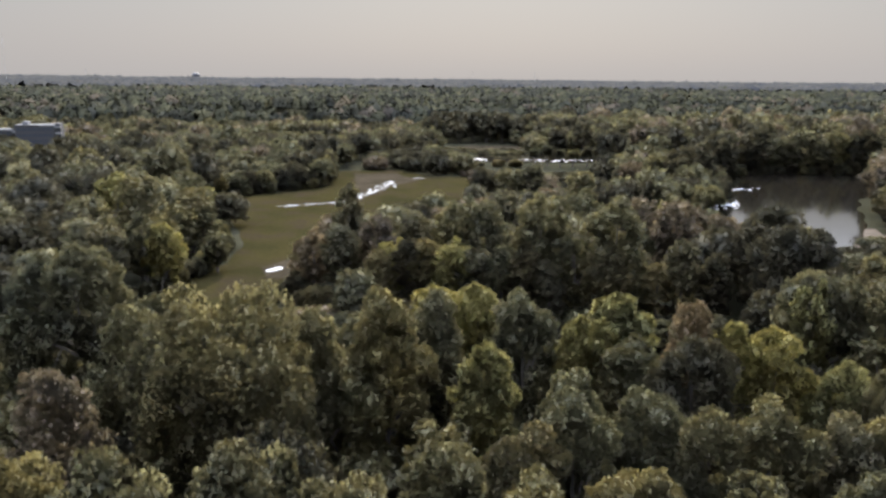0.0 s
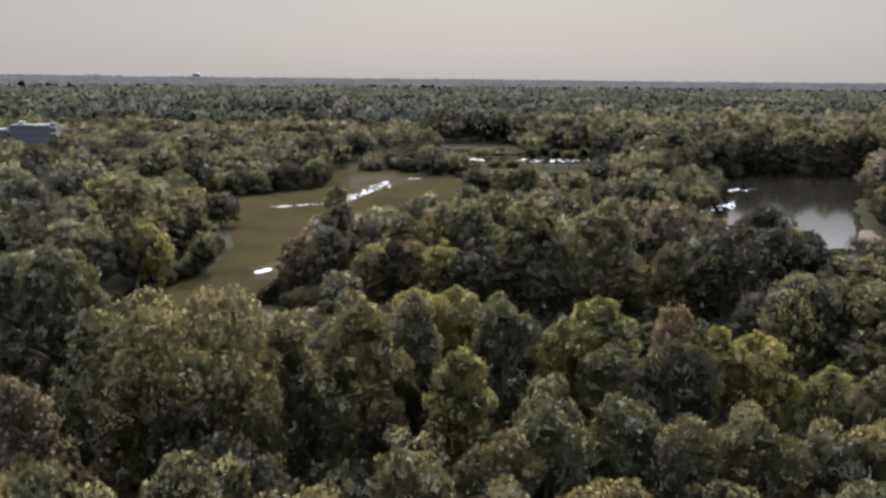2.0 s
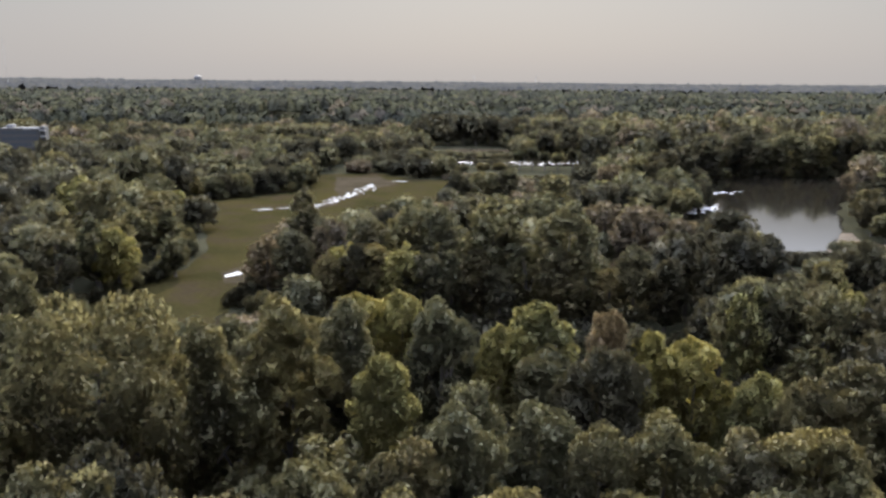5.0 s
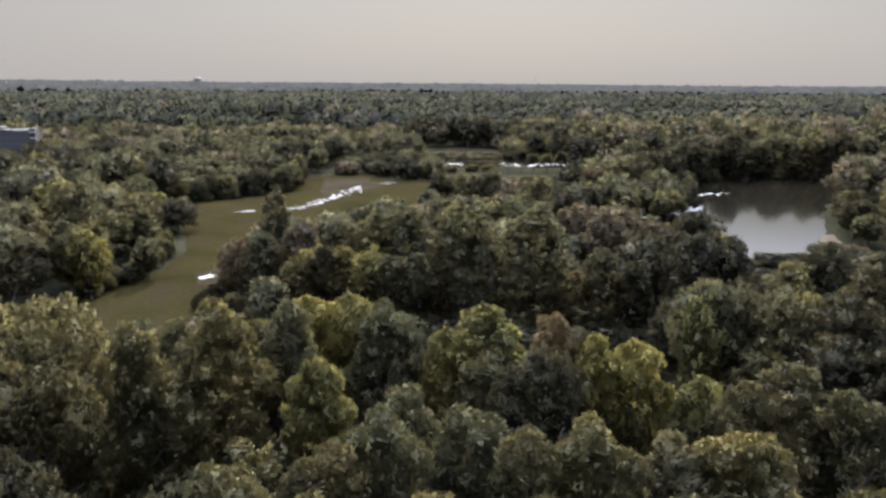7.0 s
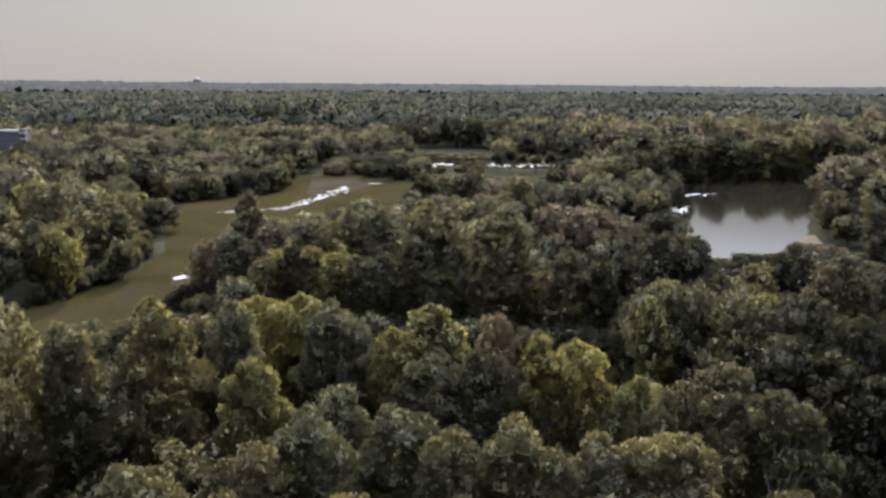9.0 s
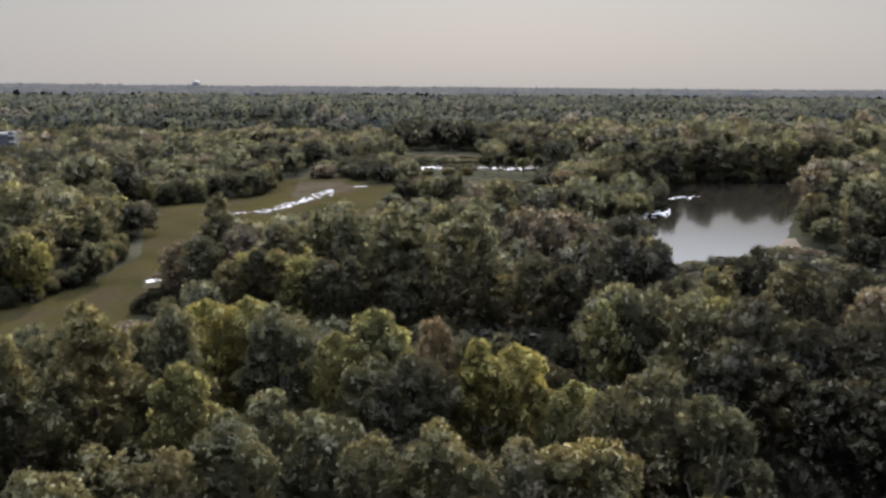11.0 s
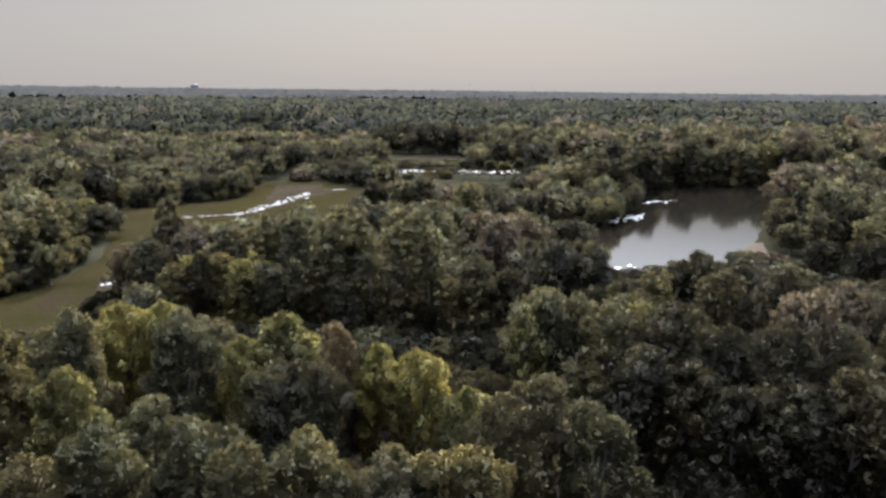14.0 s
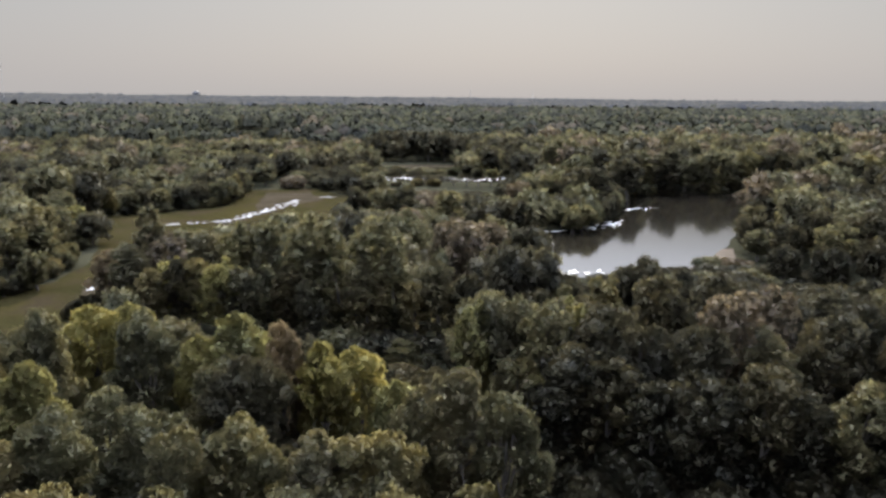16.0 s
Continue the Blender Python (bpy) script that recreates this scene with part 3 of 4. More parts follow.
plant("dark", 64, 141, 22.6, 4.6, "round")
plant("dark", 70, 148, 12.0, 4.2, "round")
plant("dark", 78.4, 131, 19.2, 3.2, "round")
plant("bronze", 57, 178, 19.4, 6.0, "round")
plant("bronze", 52.5, 167, 20.4, 5.4, "round")
plant("bronze", 63.5, 170, 17.4, 5.0, "round")
plant("maple", 62, 184, 17.6, 5.0, "round")
# the grove beside the meadow
plant("maple", 35.5, 145, 24.6, 6.2, "round")
plant("maple", 21, 148, 24.4, 6.6, "round")
plant("oak", 11, 156, 22.2, 5.6, "round")
plant("maple", 4, 158, 21.0, 5.4, "round")
plant("grey", -4, 160, 19.6, 5.0, "sparse")
plant("bronze", -12, 158, 18.4, 5.0, "sparse")
plant("yellow", -8, 150, 15.4, 4.0, "round")
plant("yellow", 3, 143, 16.5, 4.4, "round")
plant("grey", -20, 156, 17.2, 4.6, "sparse")
plant("grey", -19.6, 166.5, 24.4, 3.6, "tall")
plant("bronze", -26, 160, 14.5, 4.6, "sparse")
plant("grey", -29, 170, 11.5, 4.0, "sparse")
plant("maple", 36, 189, 19.8, 6.0, "round")
for k, (x, y, top, r) in enumerate(((7, 175, 20.4, 5.4), (17, 180, 20.6, 5.4), (27.6, 185, 19.2, 5.2), (48, 185, 18.8, 5.4), (57.7, 190, 18.6, 5.6), (30, 265, 17.6, 5.6), (46, 255, 17.0, 5.6), (73, 300, 15.4, 5.2), (86, 315, 17.2, 5.6))):
    plant(("maple", "grey", "oak", "bronze")[k % 4], x, y, top, r, "round")
plant("oak", 23, 264, 16.8, 5.4, "round")
plant("dark", 14, 266, 16.2, 5.2, "round")
plant("dark", 98, 321, 19.2, 7.0, "round")
plant("dark", 108, 326, 18.4, 6.4, "round")
plant("dark", 92, 310, 16.0, 6.0, "round")
plant("oak", 78, 318, 15.2, 5.0, "round")
# the far bank of the river
plant("maple", 137.5, 222, 10, 4.6, "round")
plant("dark", 140, 235, 12.4, 5.0, "round")
plant("grey", 146, 250, 13.4, 5.2, "round")
plant("dark", 153, 264, 14.6, 5.2, "round")
plant("maple", 162, 282, 16.4, 6.0, "round")
plant("dark", 172, 298, 18.0, 6.0, "round")
plant("dark", 155, 240, 17.0, 6.2, "round")
plant("dark", 142, 212, 13.5, 5.0, "round")
plant("maple", 163, 251, 18.2, 5.8, "round")
plant("maple", 150, 203, 15.5, 5.6, "round")
plant("dark", 160, 208, 17.5, 6.0, "round")
plant("dark", 152, 218, 17.0, 5.6, "round")
plant("oak", 169, 201, 17.5, 6.0, "round")
plant("dark", 134, 196, 10.0, 4.6, "squat")
plant("dark", 142, 188, 11.5, 5.0, "squat")
plant("dark", 154, 190, 13.5, 5.0, "squat")
# the wood along the other side of the meadow
plant("yellow", -58.5, 161, 16.2, 4.4, "squat")
plant("maple", -64, 163, 17.5, 4.8)
plant("maple", -53, 178, 10.5, 3.6, "squat")
plant("oak", -73, 186, 23.4, 6.2, "round")
plant("yellow", -78, 246, 11.4, 4.2, "round")
plant("maple", -62, 196, 14.0, 4.4)
plant("oak", -124, 262, 23.2, 6.5, "round")
plant("yellow", -88, 205, 21, 6.0, "round")

# thin trees on the near bank of the far reach, and shrubs at its open end
for k, x in enumerate((46, 53, 59, 66, 74, 79, 88, 95, 103, 112)):
    plant("grey" if k % 3 else "maple", x, 406 + 3 * math.sin(k * 2.1), 10.6 + 1.2 * math.sin(k * 1.7), 3.6, "stemmed", "trees on the bank of the far reach")
for x, y, top, r in ((-13, 388, 4.2, 4.0), (-8, 384, 3.4, 2.6), (5, 380, 3.8, 4.6), (11, 383, 3.0, 3.4), (16, 398, 3.4, 3.6), (27, 404, 4.0, 4.0), (36, 402, 4.6, 4.0)):
    plant("grey", x, y, top, r, "bush", "shrubs at the end of the meadow")


def edging(line, step, low, high, kinds, group, shape="bush", stout=0.65, stray=1.0):
    """Shrubs or low trees standing close along the edge of a wood."""
    for (x0, y0), (x1, y1) in zip(line, line[1:]):
        n = max(1, int(math.hypot(x1 - x0, y1 - y0) / step))
        for k in range(n):
            top, y = rng.uniform(low, high), y0 + (y1 - y0) * k / n + rng.uniform(-stray, stray)
            plant(kinds[int(rng.integers(len(kinds)))], x0 + (x1 - x0) * (k + rng.uniform(0.2, 0.8)) / n, y, top, top * rng.uniform(0.85, 1.15) * stout, shape, group, 1 if y < 165 else 2)


edging([(-31, 178), (-30, 150), (-14, 143)], 5.0, 4, 7, ("dark", "bronze", "grey"), "shrubs before the grove")
edging([(-66, 152), (-60, 162), (-57, 178), (-59, 205)], 4.2, 2.5, 5.5, ("maple", "oak", "grey"), "shrubs along the meadow", stray=2.0)
edging([(-60, 205), (-70, 240), (-90, 272)], 8.0, 3, 8, ("maple", "oak", "grey"), "shrubs along the meadow", stray=4.0)
edging([(-70, 156), (-66, 178), (-66, 205), (-76, 240), (-97, 272)], 8.0, 11, 17, ("maple", "oak", "grey", "oak"), "trees along the meadow", "round", 0.32, 3.0)
# deep green leaves on these fronts put their shade into the colour
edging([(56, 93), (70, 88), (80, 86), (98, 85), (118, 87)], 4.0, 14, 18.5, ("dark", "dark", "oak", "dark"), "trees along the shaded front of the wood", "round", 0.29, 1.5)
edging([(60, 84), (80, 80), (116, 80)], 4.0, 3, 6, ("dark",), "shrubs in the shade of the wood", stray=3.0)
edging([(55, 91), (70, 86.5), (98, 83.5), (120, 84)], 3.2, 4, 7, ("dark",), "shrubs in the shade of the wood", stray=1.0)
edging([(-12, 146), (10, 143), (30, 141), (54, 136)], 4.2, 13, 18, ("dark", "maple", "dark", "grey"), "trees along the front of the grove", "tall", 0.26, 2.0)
edging([(-90, 294), (-70, 312), (-54, 328), (-58, 378)], 6.0, 9, 12.5, ("dark", "maple", "oak"), "trees along the far edge of the meadow", "squat", 0.42)
edging([(-89, 291), (-69, 309), (-53, 326), (-57, 377)], 5.0, 3.2, 5.0, ("dark", "maple"), "shrubs along the far edge of the meadow")
edging([(126, 352), (130, 382), (160, 386), (205, 387), (280, 390)], 7.0, 18, 25, ("maple", "oak", "dark", "grey"), "trees along the river", "round", 0.32, 4.0)
edging([(129, 374), (160, 382), (205, 383), (280, 386)], 6.0, 4, 7, ("dark", "maple"), "shrubs along the river")
# dark-leaved shrubs added to give the hollow its shade by colour
edging([(36, 98), (50, 105), (38, 108), (50, 116)], 3.6, 3, 5.5, ("dark",), "shrubs in the hollow of the wood", stray=2.0)
edging([(88, 266), (108, 300), (120, 340)], 6.0, 7, 11, ("dark", "maple"), "trees along the river", "squat", 0.45)

# ---- woods: the trees between ----
def open_ground(x, y):
    for ring in (MEADOW, CHANNEL, REACH, BAR, SHORE, FIELD, LAGOON, LAWN):
        if inside(x, y, ring):
            return True
    return False


def wood_height(x, y):
    """How high the wood stands here."""
    if x > 49 and y < 89:
        return 0.0
    if inside(x, y, GLADE):
        return 6.5
    if y < 103:
        return (14.5 if x > 0 else 16.0) - 0.08 * max(0, y - 75)
    if -75 < x < -22 and y < 152:
        return 2.2
    if x < -22 and y < 150:
        return 13.0
    if x > 52 and y < 128:
        return 18.5
    if x > 96 and y < 165:
        return 11.0
    if x > 68 and 132 < y < 215:
        return 5.0 if y < 165 else (2.4 if x < 98 else 5.0)
    if x > 45 and y < 205:
        return 15.5
    if x > 125 and y < 380:
        return 20.0
    if -30 < x < 50 and y < 205:
        return 18.5 if x > 0 else 14.0
    if x < -50 and y < 290:
        return 15.0 + 6.0 * min(1, max(0, (-55 - x) / 40))
    if 8 < x < 72 and 272 < y < 400:
        return max(0.0, 43.5 - 0.112 * y)
    if x > 8 and y < 330:
        return 13.0
    if -275 < x < -205 and 395 < y < 446:
        return 8.0
    if x < -45 and y < 470:
        return 11.0 + 6.0 * min(1, max(0, (y - 320) / 90))
    if -10 < x < 128 and 385 < y < 428:
        return 0.0
    if -10 < x < 46 and 385 < y < 548:
        return 3.0 if y < 500 else 0.0
    if -62 < x < -8 and y < 470:
        return 9.0
    if -20 < x < 60 and 546 < y < 590:
        return 23.0
    if x > 60 and y > 375:
        return 21.5
    return 13.5


# many dark leaves, so that leaf colour tones the woods down as shade would
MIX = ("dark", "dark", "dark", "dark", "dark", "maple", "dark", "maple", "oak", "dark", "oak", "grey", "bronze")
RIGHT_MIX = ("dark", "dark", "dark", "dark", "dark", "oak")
LEFT_MIX = ("oak", "dark", "maple", "dark", "maple", "dark", "oak")
GROVE_MIX = ("bronze", "grey", "grey", "oak", "maple")
cells = {}
for x, y, r in PLACES:
    cells.setdefault((int(x // 8), int(y // 8)), []).append((x, y, r))


def room(x, y, r):
    cx, cy = int(x // 8), int(y // 8)
    for a in range(cx - 1, cx + 2):
        for b in range(cy - 1, cy + 2):
            for px, py, pr in cells.get((a, b), ()):
                if (px - x) ** 2 + (py - y) ** 2 < (0.76 * (r + pr)) ** 2:
                    return False
    return True


def edge_clear(x, y, r):
    return not any(open_ground(x + r * 0.3 * c, y + r * 0.3 * s) for c, s in ((0, 0), (1, 0), (-1, 0), (0, 1), (0, -1)))


def scatter(y0, y1, tries, r_low, r_high):
    found = []
    for _ in range(tries):
        y = rng.uniform(y0, y1)
        x = rng.uniform(-18 - 0.64 * max(y, 25), 70 + 0.64 * max(y, 25))
        h = wood_height(x, y)
        stand = noise.noise((x / 42, y / 34, 3))  # older and younger stands
        if y > 255:
            h *= 1 + 0.4 * stand
        r = rng.uniform(r_low, r_high) * (0.6 + 0.4 * min(1, h / 16))
        if h < 1 or not room(x, y, r) or not edge_clear(x, y, r):
            continue
        cells.setdefault((int(x // 8), int(y // 8)), []).append((x, y, r))
        # dark leaf colour put in for the shaded face of the tall stand
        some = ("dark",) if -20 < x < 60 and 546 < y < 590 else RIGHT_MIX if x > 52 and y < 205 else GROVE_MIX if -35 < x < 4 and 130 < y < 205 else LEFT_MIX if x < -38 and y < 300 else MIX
        pick = (0.5 + 0.9 * stand + 0.22 * rng.normal()) if some is MIX and y > 128 else rng.random()
        found.append((some[int(min(0.999, max(0.0, pick)) * len(some))], x, y, h * rng.uniform(0.68, 1.2) * (0.82 + 0.2 * (r - r_low) / (r_high - r_low)), r))
    return found


def template(r, kind, shape, n, size, boughs):
    """Vertices, quads and material numbers of a plainer tree, to be joined into a wood."""
    radius, base, _, narrow, share, natural = SHAPES[shape]
    centres, radii = crown_lobes(r, natural, radius, base, boughs, narrow)
    crown = leaves_on(r, centres, radii * 1.12, n, size * radius / 5.6, 7)
    stem = tube([(0, 0, 0), (0.15, 0.1, natural * 0.4), (-0.1, 0.1, natural * 0.75)], (0.4, 0.26, 0.06), 4)
    v, f = joined([crown[:2], stem])
    is_bark = np.r_[np.zeros(len(crown[1]), int), np.ones(2 * len(stem[1]), int)]
    around = np.concatenate([crown[2], unit(stem[0] * (1, 1, 0) + (0.01, 0, 0))])
    return v / (radius, radius, natural), f, is_bark, around


def wood(name, trees, count, size, boughs, label, seed):
    """Many trees joined into one wood."""
    r = np.random.default_rng(seed)
    order = list(LEAF)
    shapes = {(k, form): [template(r, k, form or KINDS[k][q % 2], count, size, boughs) for q in range(2 if form else 3)] for k in order for form in ("", "squat", "bush")}
    verts, faces, index, around, total = [], [], [], [], 0
    for kind, x, y, top, rad in trees:
        choice = shapes[kind, "bush" if top < 1.9 * rad else "squat" if top < 3.0 * rad else ""]
        v, f, bark, n = choice[int(r.integers(len(choice)))]
        a = r.uniform(0, 6.28)
        turn = np.array([[math.cos(a), -math.sin(a), 0], [math.sin(a), math.cos(a), 0], [0, 0, 1]])
        verts.append(v @ turn.T * (rad, rad, top) + (x, y, 0))
        around.append(n @ turn.T)
        faces.append(f + total)
        index.append(np.where(bark == 1, len(order), order.index(kind)))
        total += len(v)
    me = mesh_of(name, np.concatenate(verts), np.concatenate(faces), [LEAF[k] for k in order] + [BARK], np.concatenate(around))
    me.polygons.foreach_set("material_index", np.concatenate(index).astype(np.int32))
    me.update()
    return tagged(new(name, me), label, kind="stuff")


for kind, x, y, top, r in scatter(38, 128, 2500, 3.8, 5.2):
    plant(kind, x, y, top, r, "round" if x > 52 else None, "trees of the near wood", 1)
wood("middle_woods", scatter(128, 255, 3500, 4.6, 8.2), 2100, 0.66, 34, "mixed broadleaf woods round the meadow and river", 21)
wood("outer_woods", scatter(255, 450, 6000, 5.2, 9.0), 1250, 0.92, 22, "mixed broadleaf woods beyond the meadow and river", 22)
wood("hinter_woods", scatter(450, 645, 9000, 5.4, 9.0), 560, 1.35, 14, "dense mixed woods beyond the far river reach", 24)
wood("rear_woods", scatter(-60, 38, 500, 5.0, 6.5), 1800, 0.74, 24, "broadleaf wood under the flight path", 23)


# ---- far woods ----
def dome(r, rings, sides):
    """A lumpy dome of quads, one across and one high."""
    a = np.linspace(0, 2 * np.pi, sides, endpoint=False)
    e = np.linspace(-0.35, 1.45, rings + 1)
    A, E = np.meshgrid(a, e)
    lump = 1 + 0.30 * r.uniform(-1, 1, A.shape)
    v = np.stack([np.cos(A) * np.cos(E) * lump, np.sin(A) * np.cos(E) * lump, 0.58 + 0.42 * np.sin(E) * (0.75 + 0.25 * lump)], -1).reshape(-1, 3)
    i, j = np.meshgrid(np.arange(rings), np.arange(sides), indexing="ij")
    k = (j + 1) % sides
    return v, np.stack([i * sides + j, i * sides + k, (i + 1) * sides + k, (i + 1) * sides + j], -1).reshape(-1, 4)


def far_crowns(name, near, far, spacing, rings, sides, tufts, size, tops, mats, label, seed):
    """Woods too far off to count: one mesh of crowns."""
    r = np.random.default_rng(seed)
    span = 0.64
    area = 0.5 * 2 * span * (far**2 - near**2) + 120 * (far - near)
    n = int(area / spacing**2)
    y = np.sqrt(r.uniform(near**2, far**2, n))
    x = 26 + r.uniform(-1, 1, n) * (span * y + 60)
    keep = np.ones(n, bool)
    for ring in (REACH, BAR, FIELD, LAGOON):
        keep &= ~inside(x, y, ring)
    keep &= ~(inside(x, y + 45, FIELD) | inside(x, y + 40, LAGOON))
    x, y = x[keep], y[keep]
    n = len(x)
    wide = spacing * r.uniform(0.34, 0.74, n)
    swell = np.array([noise.noise((a / 120, b / 70, 5)) + 0.6 * noise.noise((a / 45, b / 30, 9)) for a, b in zip(x, y)])
    high = tops * np.clip(1 + 0.55 * swell, 0.45, 1.5) * r.uniform(0.85, 1.15, n)
    ragged_x, ragged_y = x + 14 * r.normal(size=n), y + 14 * r.normal(size=n)
    low = (x > -45) & (x < 132) & (y < 500)
    high[low] = r.uniform(3.0, 6.0, low.sum())
    wide[low] *= 0.6
    tall = (x > -20) & (x < 60) & (y > 548) & (y < 590)
    high[tall] = r.uniform(20, 25, tall.sum())
    tall = (ragged_x > -260) & (ragged_x < -120) & (y > 918) & (ragged_y < 1000)
    high[tall] = r.uniform(20, 25, tall.sum())
    low = (ragged_x > -250) & (ragged_x < -120) & (ragged_y > 720) & (y < 870)
    high[low] = r.uniform(6.0, 10.0, low.sum())
    stand = np.array([noise.noise((a / 85, b / 60, 3)) for a, b in zip(x, y)])
    kinds = (np.clip(0.5 + 0.9 * stand + 0.2 * r.normal(size=n), 0, 0.999) * len(mats)).astype(int)
    at = 0
    domes = [dome(r, rings, sides) for _ in range(12)]
    which, spin = r.integers(12, size=n), r.uniform(0, 6.28, n)
    base = np.stack([x, y, rise(x, y)], 1)
    mesh_v, mesh_f, mesh_i = [], [], []
    for d in range(12):
        some = np.flatnonzero(which == d)
        dv, df = domes[d][0], tris(domes[d][1])
        c, s = np.cos(spin[some])[:, None], np.sin(spin[some])[:, None]
        p = np.stack([(dv[:, 0] * c - dv[:, 1] * s) * wide[some, None], (dv[:, 0] * s + dv[:, 1] * c) * wide[some, None], np.broadcast_to(dv[:, 2], (len(some), len(dv))) * high[some, None]], 2)
        p = p + base[some, None] + r.normal(size=p.shape) * 0.13 * wide[some, None, None]
        mesh_v.append(p.reshape(-1, 3))
        mesh_f.append((df[None] + (np.arange(len(some)) * len(dv))[:, None, None]).reshape(-1, 3) + at)
        mesh_i.append(np.repeat(kinds[some], len(df)))
        at += len(some) * len(dv)
    smooth = [unit(np.concatenate(mesh_v) - np.concatenate([np.repeat(base[which == d], len(domes[d][0]), 0) for d in range(12)]) - (0, 0, 6.0))]
    if tufts:
        way = r.normal(size=(n, tufts, 3))
        way[..., 2] = np.abs(way[..., 2]) * 0.9 - 0.1
        way /= np.linalg.norm(way, axis=2)[..., None]
        p = way * r.normal(1.0, 0.07, (n, tufts, 1)) * np.stack([wide, wide, high * 0.42], 1)[:, None] + base[:, None]
        p[..., 2] += (high * 0.58)[:, None]
        smooth.append(np.repeat(way.reshape(-1, 3), 3, 0))
        way = unit(way + r.normal(size=way.shape) * 0.3)
        sv, sf = sprays(r, p.reshape(-1, 3), way.reshape(-1, 3), size)
        mesh_v.append(sv)
        mesh_f.append(sf + at)
        mesh_i.append(np.repeat(kinds, tufts))
    me = mesh_of(name, np.concatenate(mesh_v), np.concatenate(mesh_f), mats, np.concatenate(smooth))
    me.polygons.foreach_set("material_index", np.concatenate(mesh_i).astype(np.int32))
    me.update()
    return tagged(new(name, me), label, kind="stuff")


DEEP, OLIVE, RUSSET = canopy("canopy_deep_green", (0.021, 0.0215, 0.018), (0.029, 0.0295, 0.024)), canopy("canopy_olive", (0.030, 0.031, 0.022), (0.042, 0.042, 0.029)), canopy("canopy_russet", (0.040, 0.035, 0.029), (0.052, 0.045, 0.036))
FAR_MIX = [DEEP, DEEP, DEEP, DEEP, OLIVE, OLIVE, OLIVE, DEEP, OLIVE, RUSSET]
far_crowns("far_woods", 640, 1150, 11.6, 2, 6, 85, 1.5, 16.0, FAR_MIX, "mixed green and olive broadleaf woods stretching away", 11)
far_crowns("farther_woods", 1150, 2300, 12.5, 2, 6, 6, 2.2, 15.5, FAR_MIX, "hazy green woods towards the horizon", 12)

# the last miles: an unbroken roof of crowns, distance haze put into its colour
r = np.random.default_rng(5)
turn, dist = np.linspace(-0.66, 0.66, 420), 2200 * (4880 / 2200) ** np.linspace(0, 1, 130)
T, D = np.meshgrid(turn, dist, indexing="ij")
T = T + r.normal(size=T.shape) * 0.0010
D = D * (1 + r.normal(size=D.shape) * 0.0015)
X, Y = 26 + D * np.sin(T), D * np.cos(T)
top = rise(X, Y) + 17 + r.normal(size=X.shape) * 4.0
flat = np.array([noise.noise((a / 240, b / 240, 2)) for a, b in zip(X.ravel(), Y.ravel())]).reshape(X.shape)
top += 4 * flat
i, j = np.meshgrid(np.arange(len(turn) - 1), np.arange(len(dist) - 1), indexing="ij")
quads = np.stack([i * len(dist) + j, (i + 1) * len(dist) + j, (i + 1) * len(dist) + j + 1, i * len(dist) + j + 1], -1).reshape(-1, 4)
tagged(new("horizon_woods", mesh_of("horizon_woods", np.stack([X, Y, top], -1).reshape(-1, 3), quads[:, ::-1], [canopy("canopy_far_haze_grey", (0.034, 0.034, 0.035), (0.044, 0.044, 0.045))])), "wooded plain along the horizon, haze grey put into its colour", kind="stuff")


# ---- far buildings and masts ----
CONCRETE = plain("weathered_concrete", (0.020, 0.020, 0.022))
PALE = plain("pale_painted_band", (0.13, 0.13, 0.135))
GLASS = plain("dark_window_glass", (0.035, 0.04, 0.05), 0.12)
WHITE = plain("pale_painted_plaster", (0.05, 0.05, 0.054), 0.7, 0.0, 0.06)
STEEL = plain("grey_painted_steel", (0.30, 0.30, 0.31), 0.5, 0.4)
ROOF = plain("grey_roof", (0.10, 0.10, 0.105))


def block(x0, x1, y0, y1, z0, z1, bevel=0.15):
    bm = bmesh.new()
    bmesh.ops.create_cube(bm, size=1)
    for v in bm.verts:
        v.co = ((x0 + x1) / 2 + v.co.x * (x1 - x0), (y0 + y1) / 2 + v.co.y * (y1 - y0), (z0 + z1) / 2 + v.co.z * (z1 - z0))
    if bevel:
        bmesh.ops.bevel(bm, geom=bm.edges[:], offset=bevel, segments=1, affect="EDGES")
    return bm


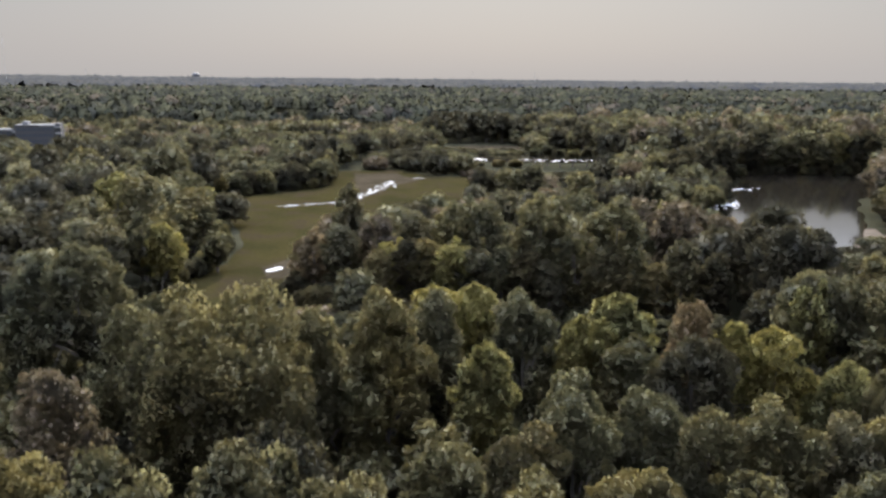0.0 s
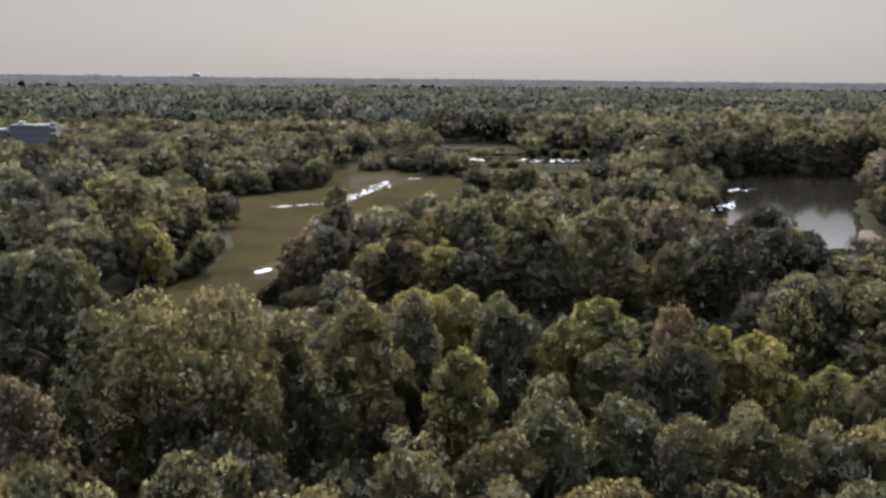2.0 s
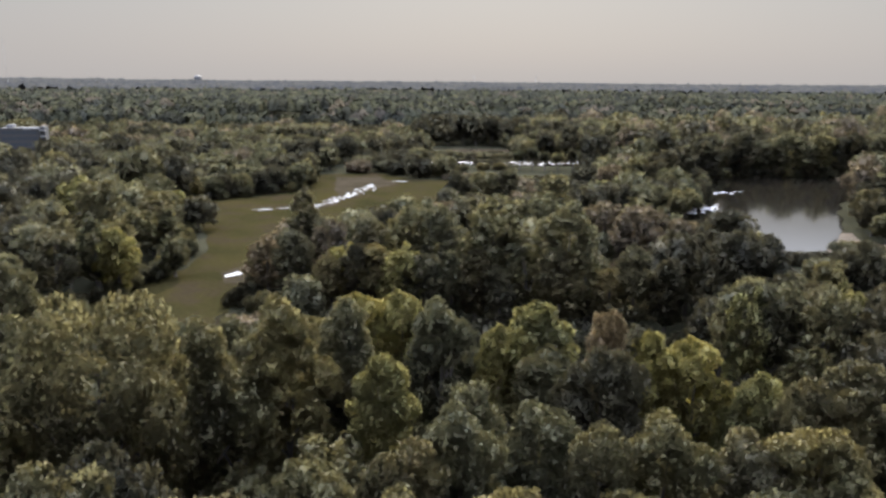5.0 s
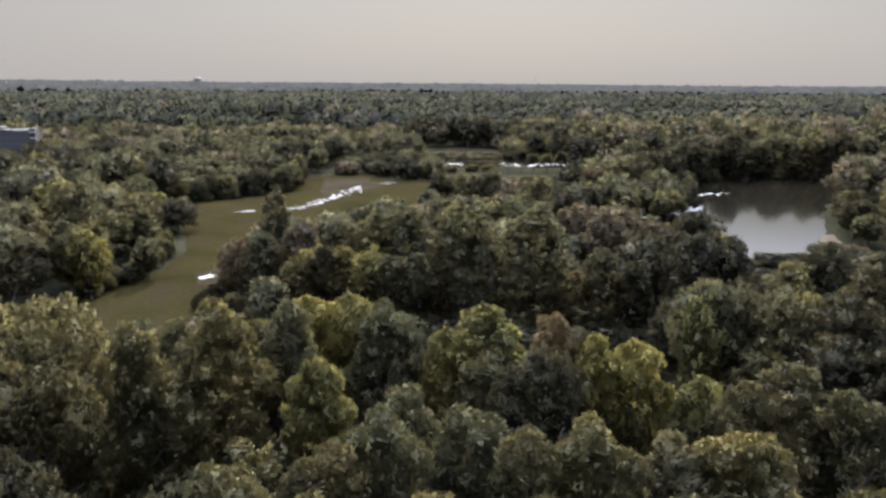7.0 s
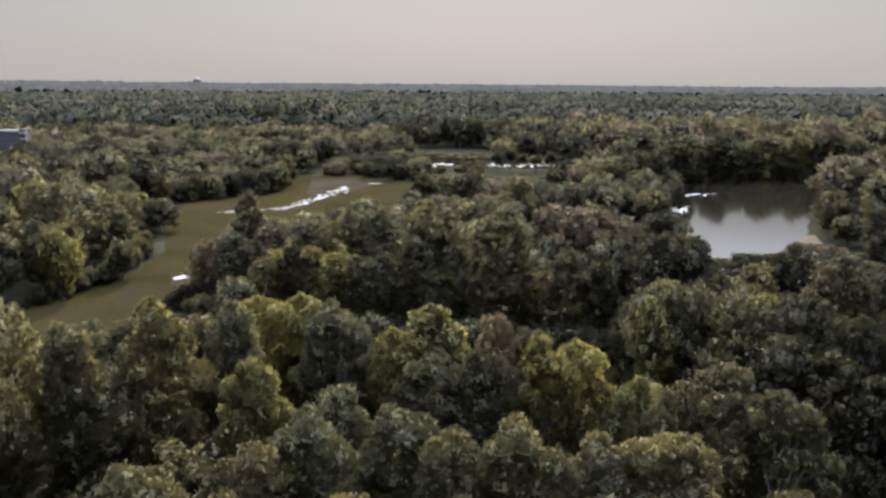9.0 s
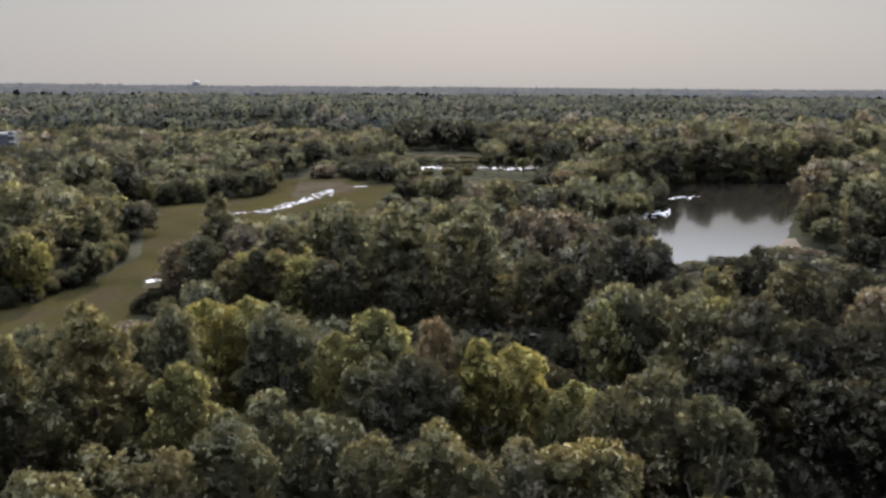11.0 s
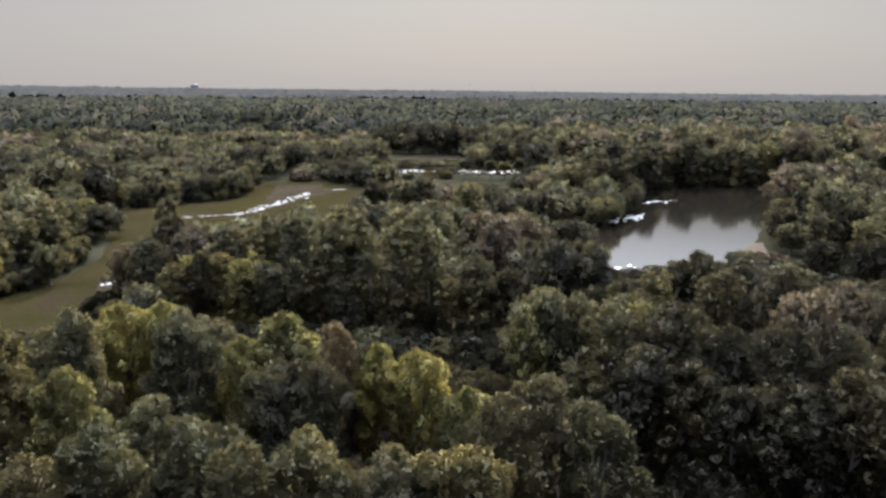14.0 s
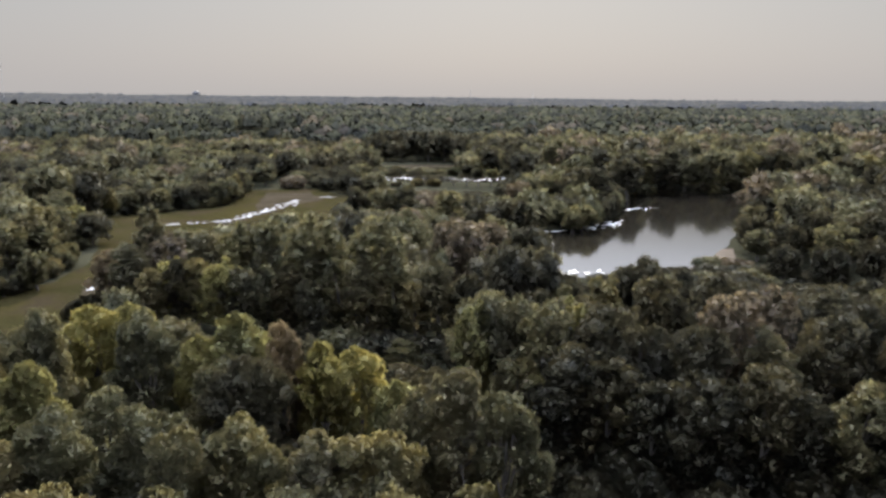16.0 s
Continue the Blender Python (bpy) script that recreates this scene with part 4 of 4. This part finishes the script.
def office(x, y, turn, wide, deep, storeys, label):
    """A flat-roofed block with a pale band and a row of windows to each storey."""
    thing = tagged(new("office_building"), label, "building", "buildings among the far trees")
    high = storeys * 3.4
    part_bm("wall", block(-wide / 2, wide / 2, -deep / 2, deep / 2, 0, high), CONCRETE, thing)
    part_bm("roof", block(-wide / 2 - 0.3, wide / 2 + 0.3, -deep / 2 - 0.3, deep / 2 + 0.3, high + 0.01, high + 0.9), CONCRETE, thing)
    part_bm("roof_edge", block(wide * 0.1, wide / 2 + 0.36, -deep / 2 - 0.4, -deep / 2 - 0.305, high + 0.1, high + 0.8, 0.02), PALE, thing, "pale metal edge of the flat roof")
    part_bm("roof_house", block(-wide * 0.36, -wide * 0.2, -deep * 0.2, deep * 0.2, high + 0.91, high + 2.6), ROOF, thing)
    part_bm("stair_tower", block(wide / 2 + 0.01, wide / 2 + 3.0, -deep * 0.45, deep * 0.1, 0, high + 1.6), CONCRETE, thing)
    for level in range(storeys):
        z = level * 3.4
        part_bm("band", block(-wide / 2 - 0.06, wide / 2 - 0.2, -deep / 2 - 0.12, -deep / 2 + 0.05, z + 2.7, z + 3.3, 0.03), CONCRETE, thing)
        part_bm("balcony", block(wide / 2 + 0.2, wide / 2 + 3.3, -deep * 0.45 - 1.2, -deep * 0.45 - 0.01, z + 2.4, z + 3.3, 0.05), PALE, thing, "white balcony front")
        for k in range(7):
            a = -wide / 2 + 1.0 + k * (wide - 2) / 7
            part_bm("window", block(a, a + (wide - 2) / 7 - 0.5, -deep / 2 - 0.05, -deep / 2 + 0.04, z + 1.0, z + 2.5, 0.02), GLASS, thing)
    thing.matrix_basis = pose(x, y, 0, 0, 0, turn)
    return thing


office(-240, 446, 14, 21, 14, 5, "grey flat-roofed office block above the trees")
office(-268, 456, 14, 15, 12, 4, "lower grey flat-roofed wing beside the office block")


def lathe(profile, sides):
    bm = bmesh.new()
    rings = [[bm.verts.new((r * math.cos(2 * math.pi * k / sides), r * math.sin(2 * math.pi * k / sides), z)) for k in range(sides)] for r, z in profile]
    for a, b in zip(rings, rings[1:]):
        for k in range(sides):
            bm.faces.new((a[k], a[(k + 1) % sides], b[(k + 1) % sides], b[k]))
    bm.faces.new(rings[-1])
    return bm


def domed_hall(x, y, foot):
    thing = tagged(new("domed_hall"), "pale round hall with a low dome on the skyline", "building")
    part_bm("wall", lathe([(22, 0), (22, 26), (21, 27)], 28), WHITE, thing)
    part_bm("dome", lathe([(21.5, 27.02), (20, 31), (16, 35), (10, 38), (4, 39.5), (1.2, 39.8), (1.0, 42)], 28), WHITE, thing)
    thing.matrix_basis = pose(x, y, foot)
    return thing


def mast(x, y, foot, high, half, label):
    """A lattice mast: three legs, rungs and braces."""
    thing = tagged(new("radio_mast"), label, "mast", "masts on the skyline")
    feet = [(half * math.cos(a), half * math.sin(a)) for a in (0.4, 2.49, 4.59)]
    for a in feet:
        part("leg", mesh_of("leg", *tube([(*a, 0), (*a, high / 2), (*a, high)], (half * 0.28, half * 0.26, half * 0.2), 4), [STEEL]), thing)
    pieces, step, z, k = [], high / 24, 0.0, 0
    while z < high - step:
        a, b = feet[k % 3], feet[(k + 1) % 3]
        pieces += [tube([(*a, z), (*b, z + step)], (half * 0.1, half * 0.1), 4), tube([(*a, z + step), (*b, z + step)], (half * 0.1, half * 0.1), 4)]
        z, k = z + step, k + 1
    part("brace", mesh_of("brace", *joined(pieces), [STEEL]), thing)
    thing.matrix_basis = pose(x, y, foot)
    return thing


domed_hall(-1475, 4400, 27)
mast(-1510, 2593, 0, 178, 0.6, "tall thin lattice mast rising above the horizon")
mast(95, 4330, 20, 62, 1.1, "distant slender mast on the skyline")
mast(440, 4320, 20, 60, 1.1, "distant slender mast on the skyline")
mast(-2010, 4200, 24, 60, 1.1, "distant slender mast on the skyline")
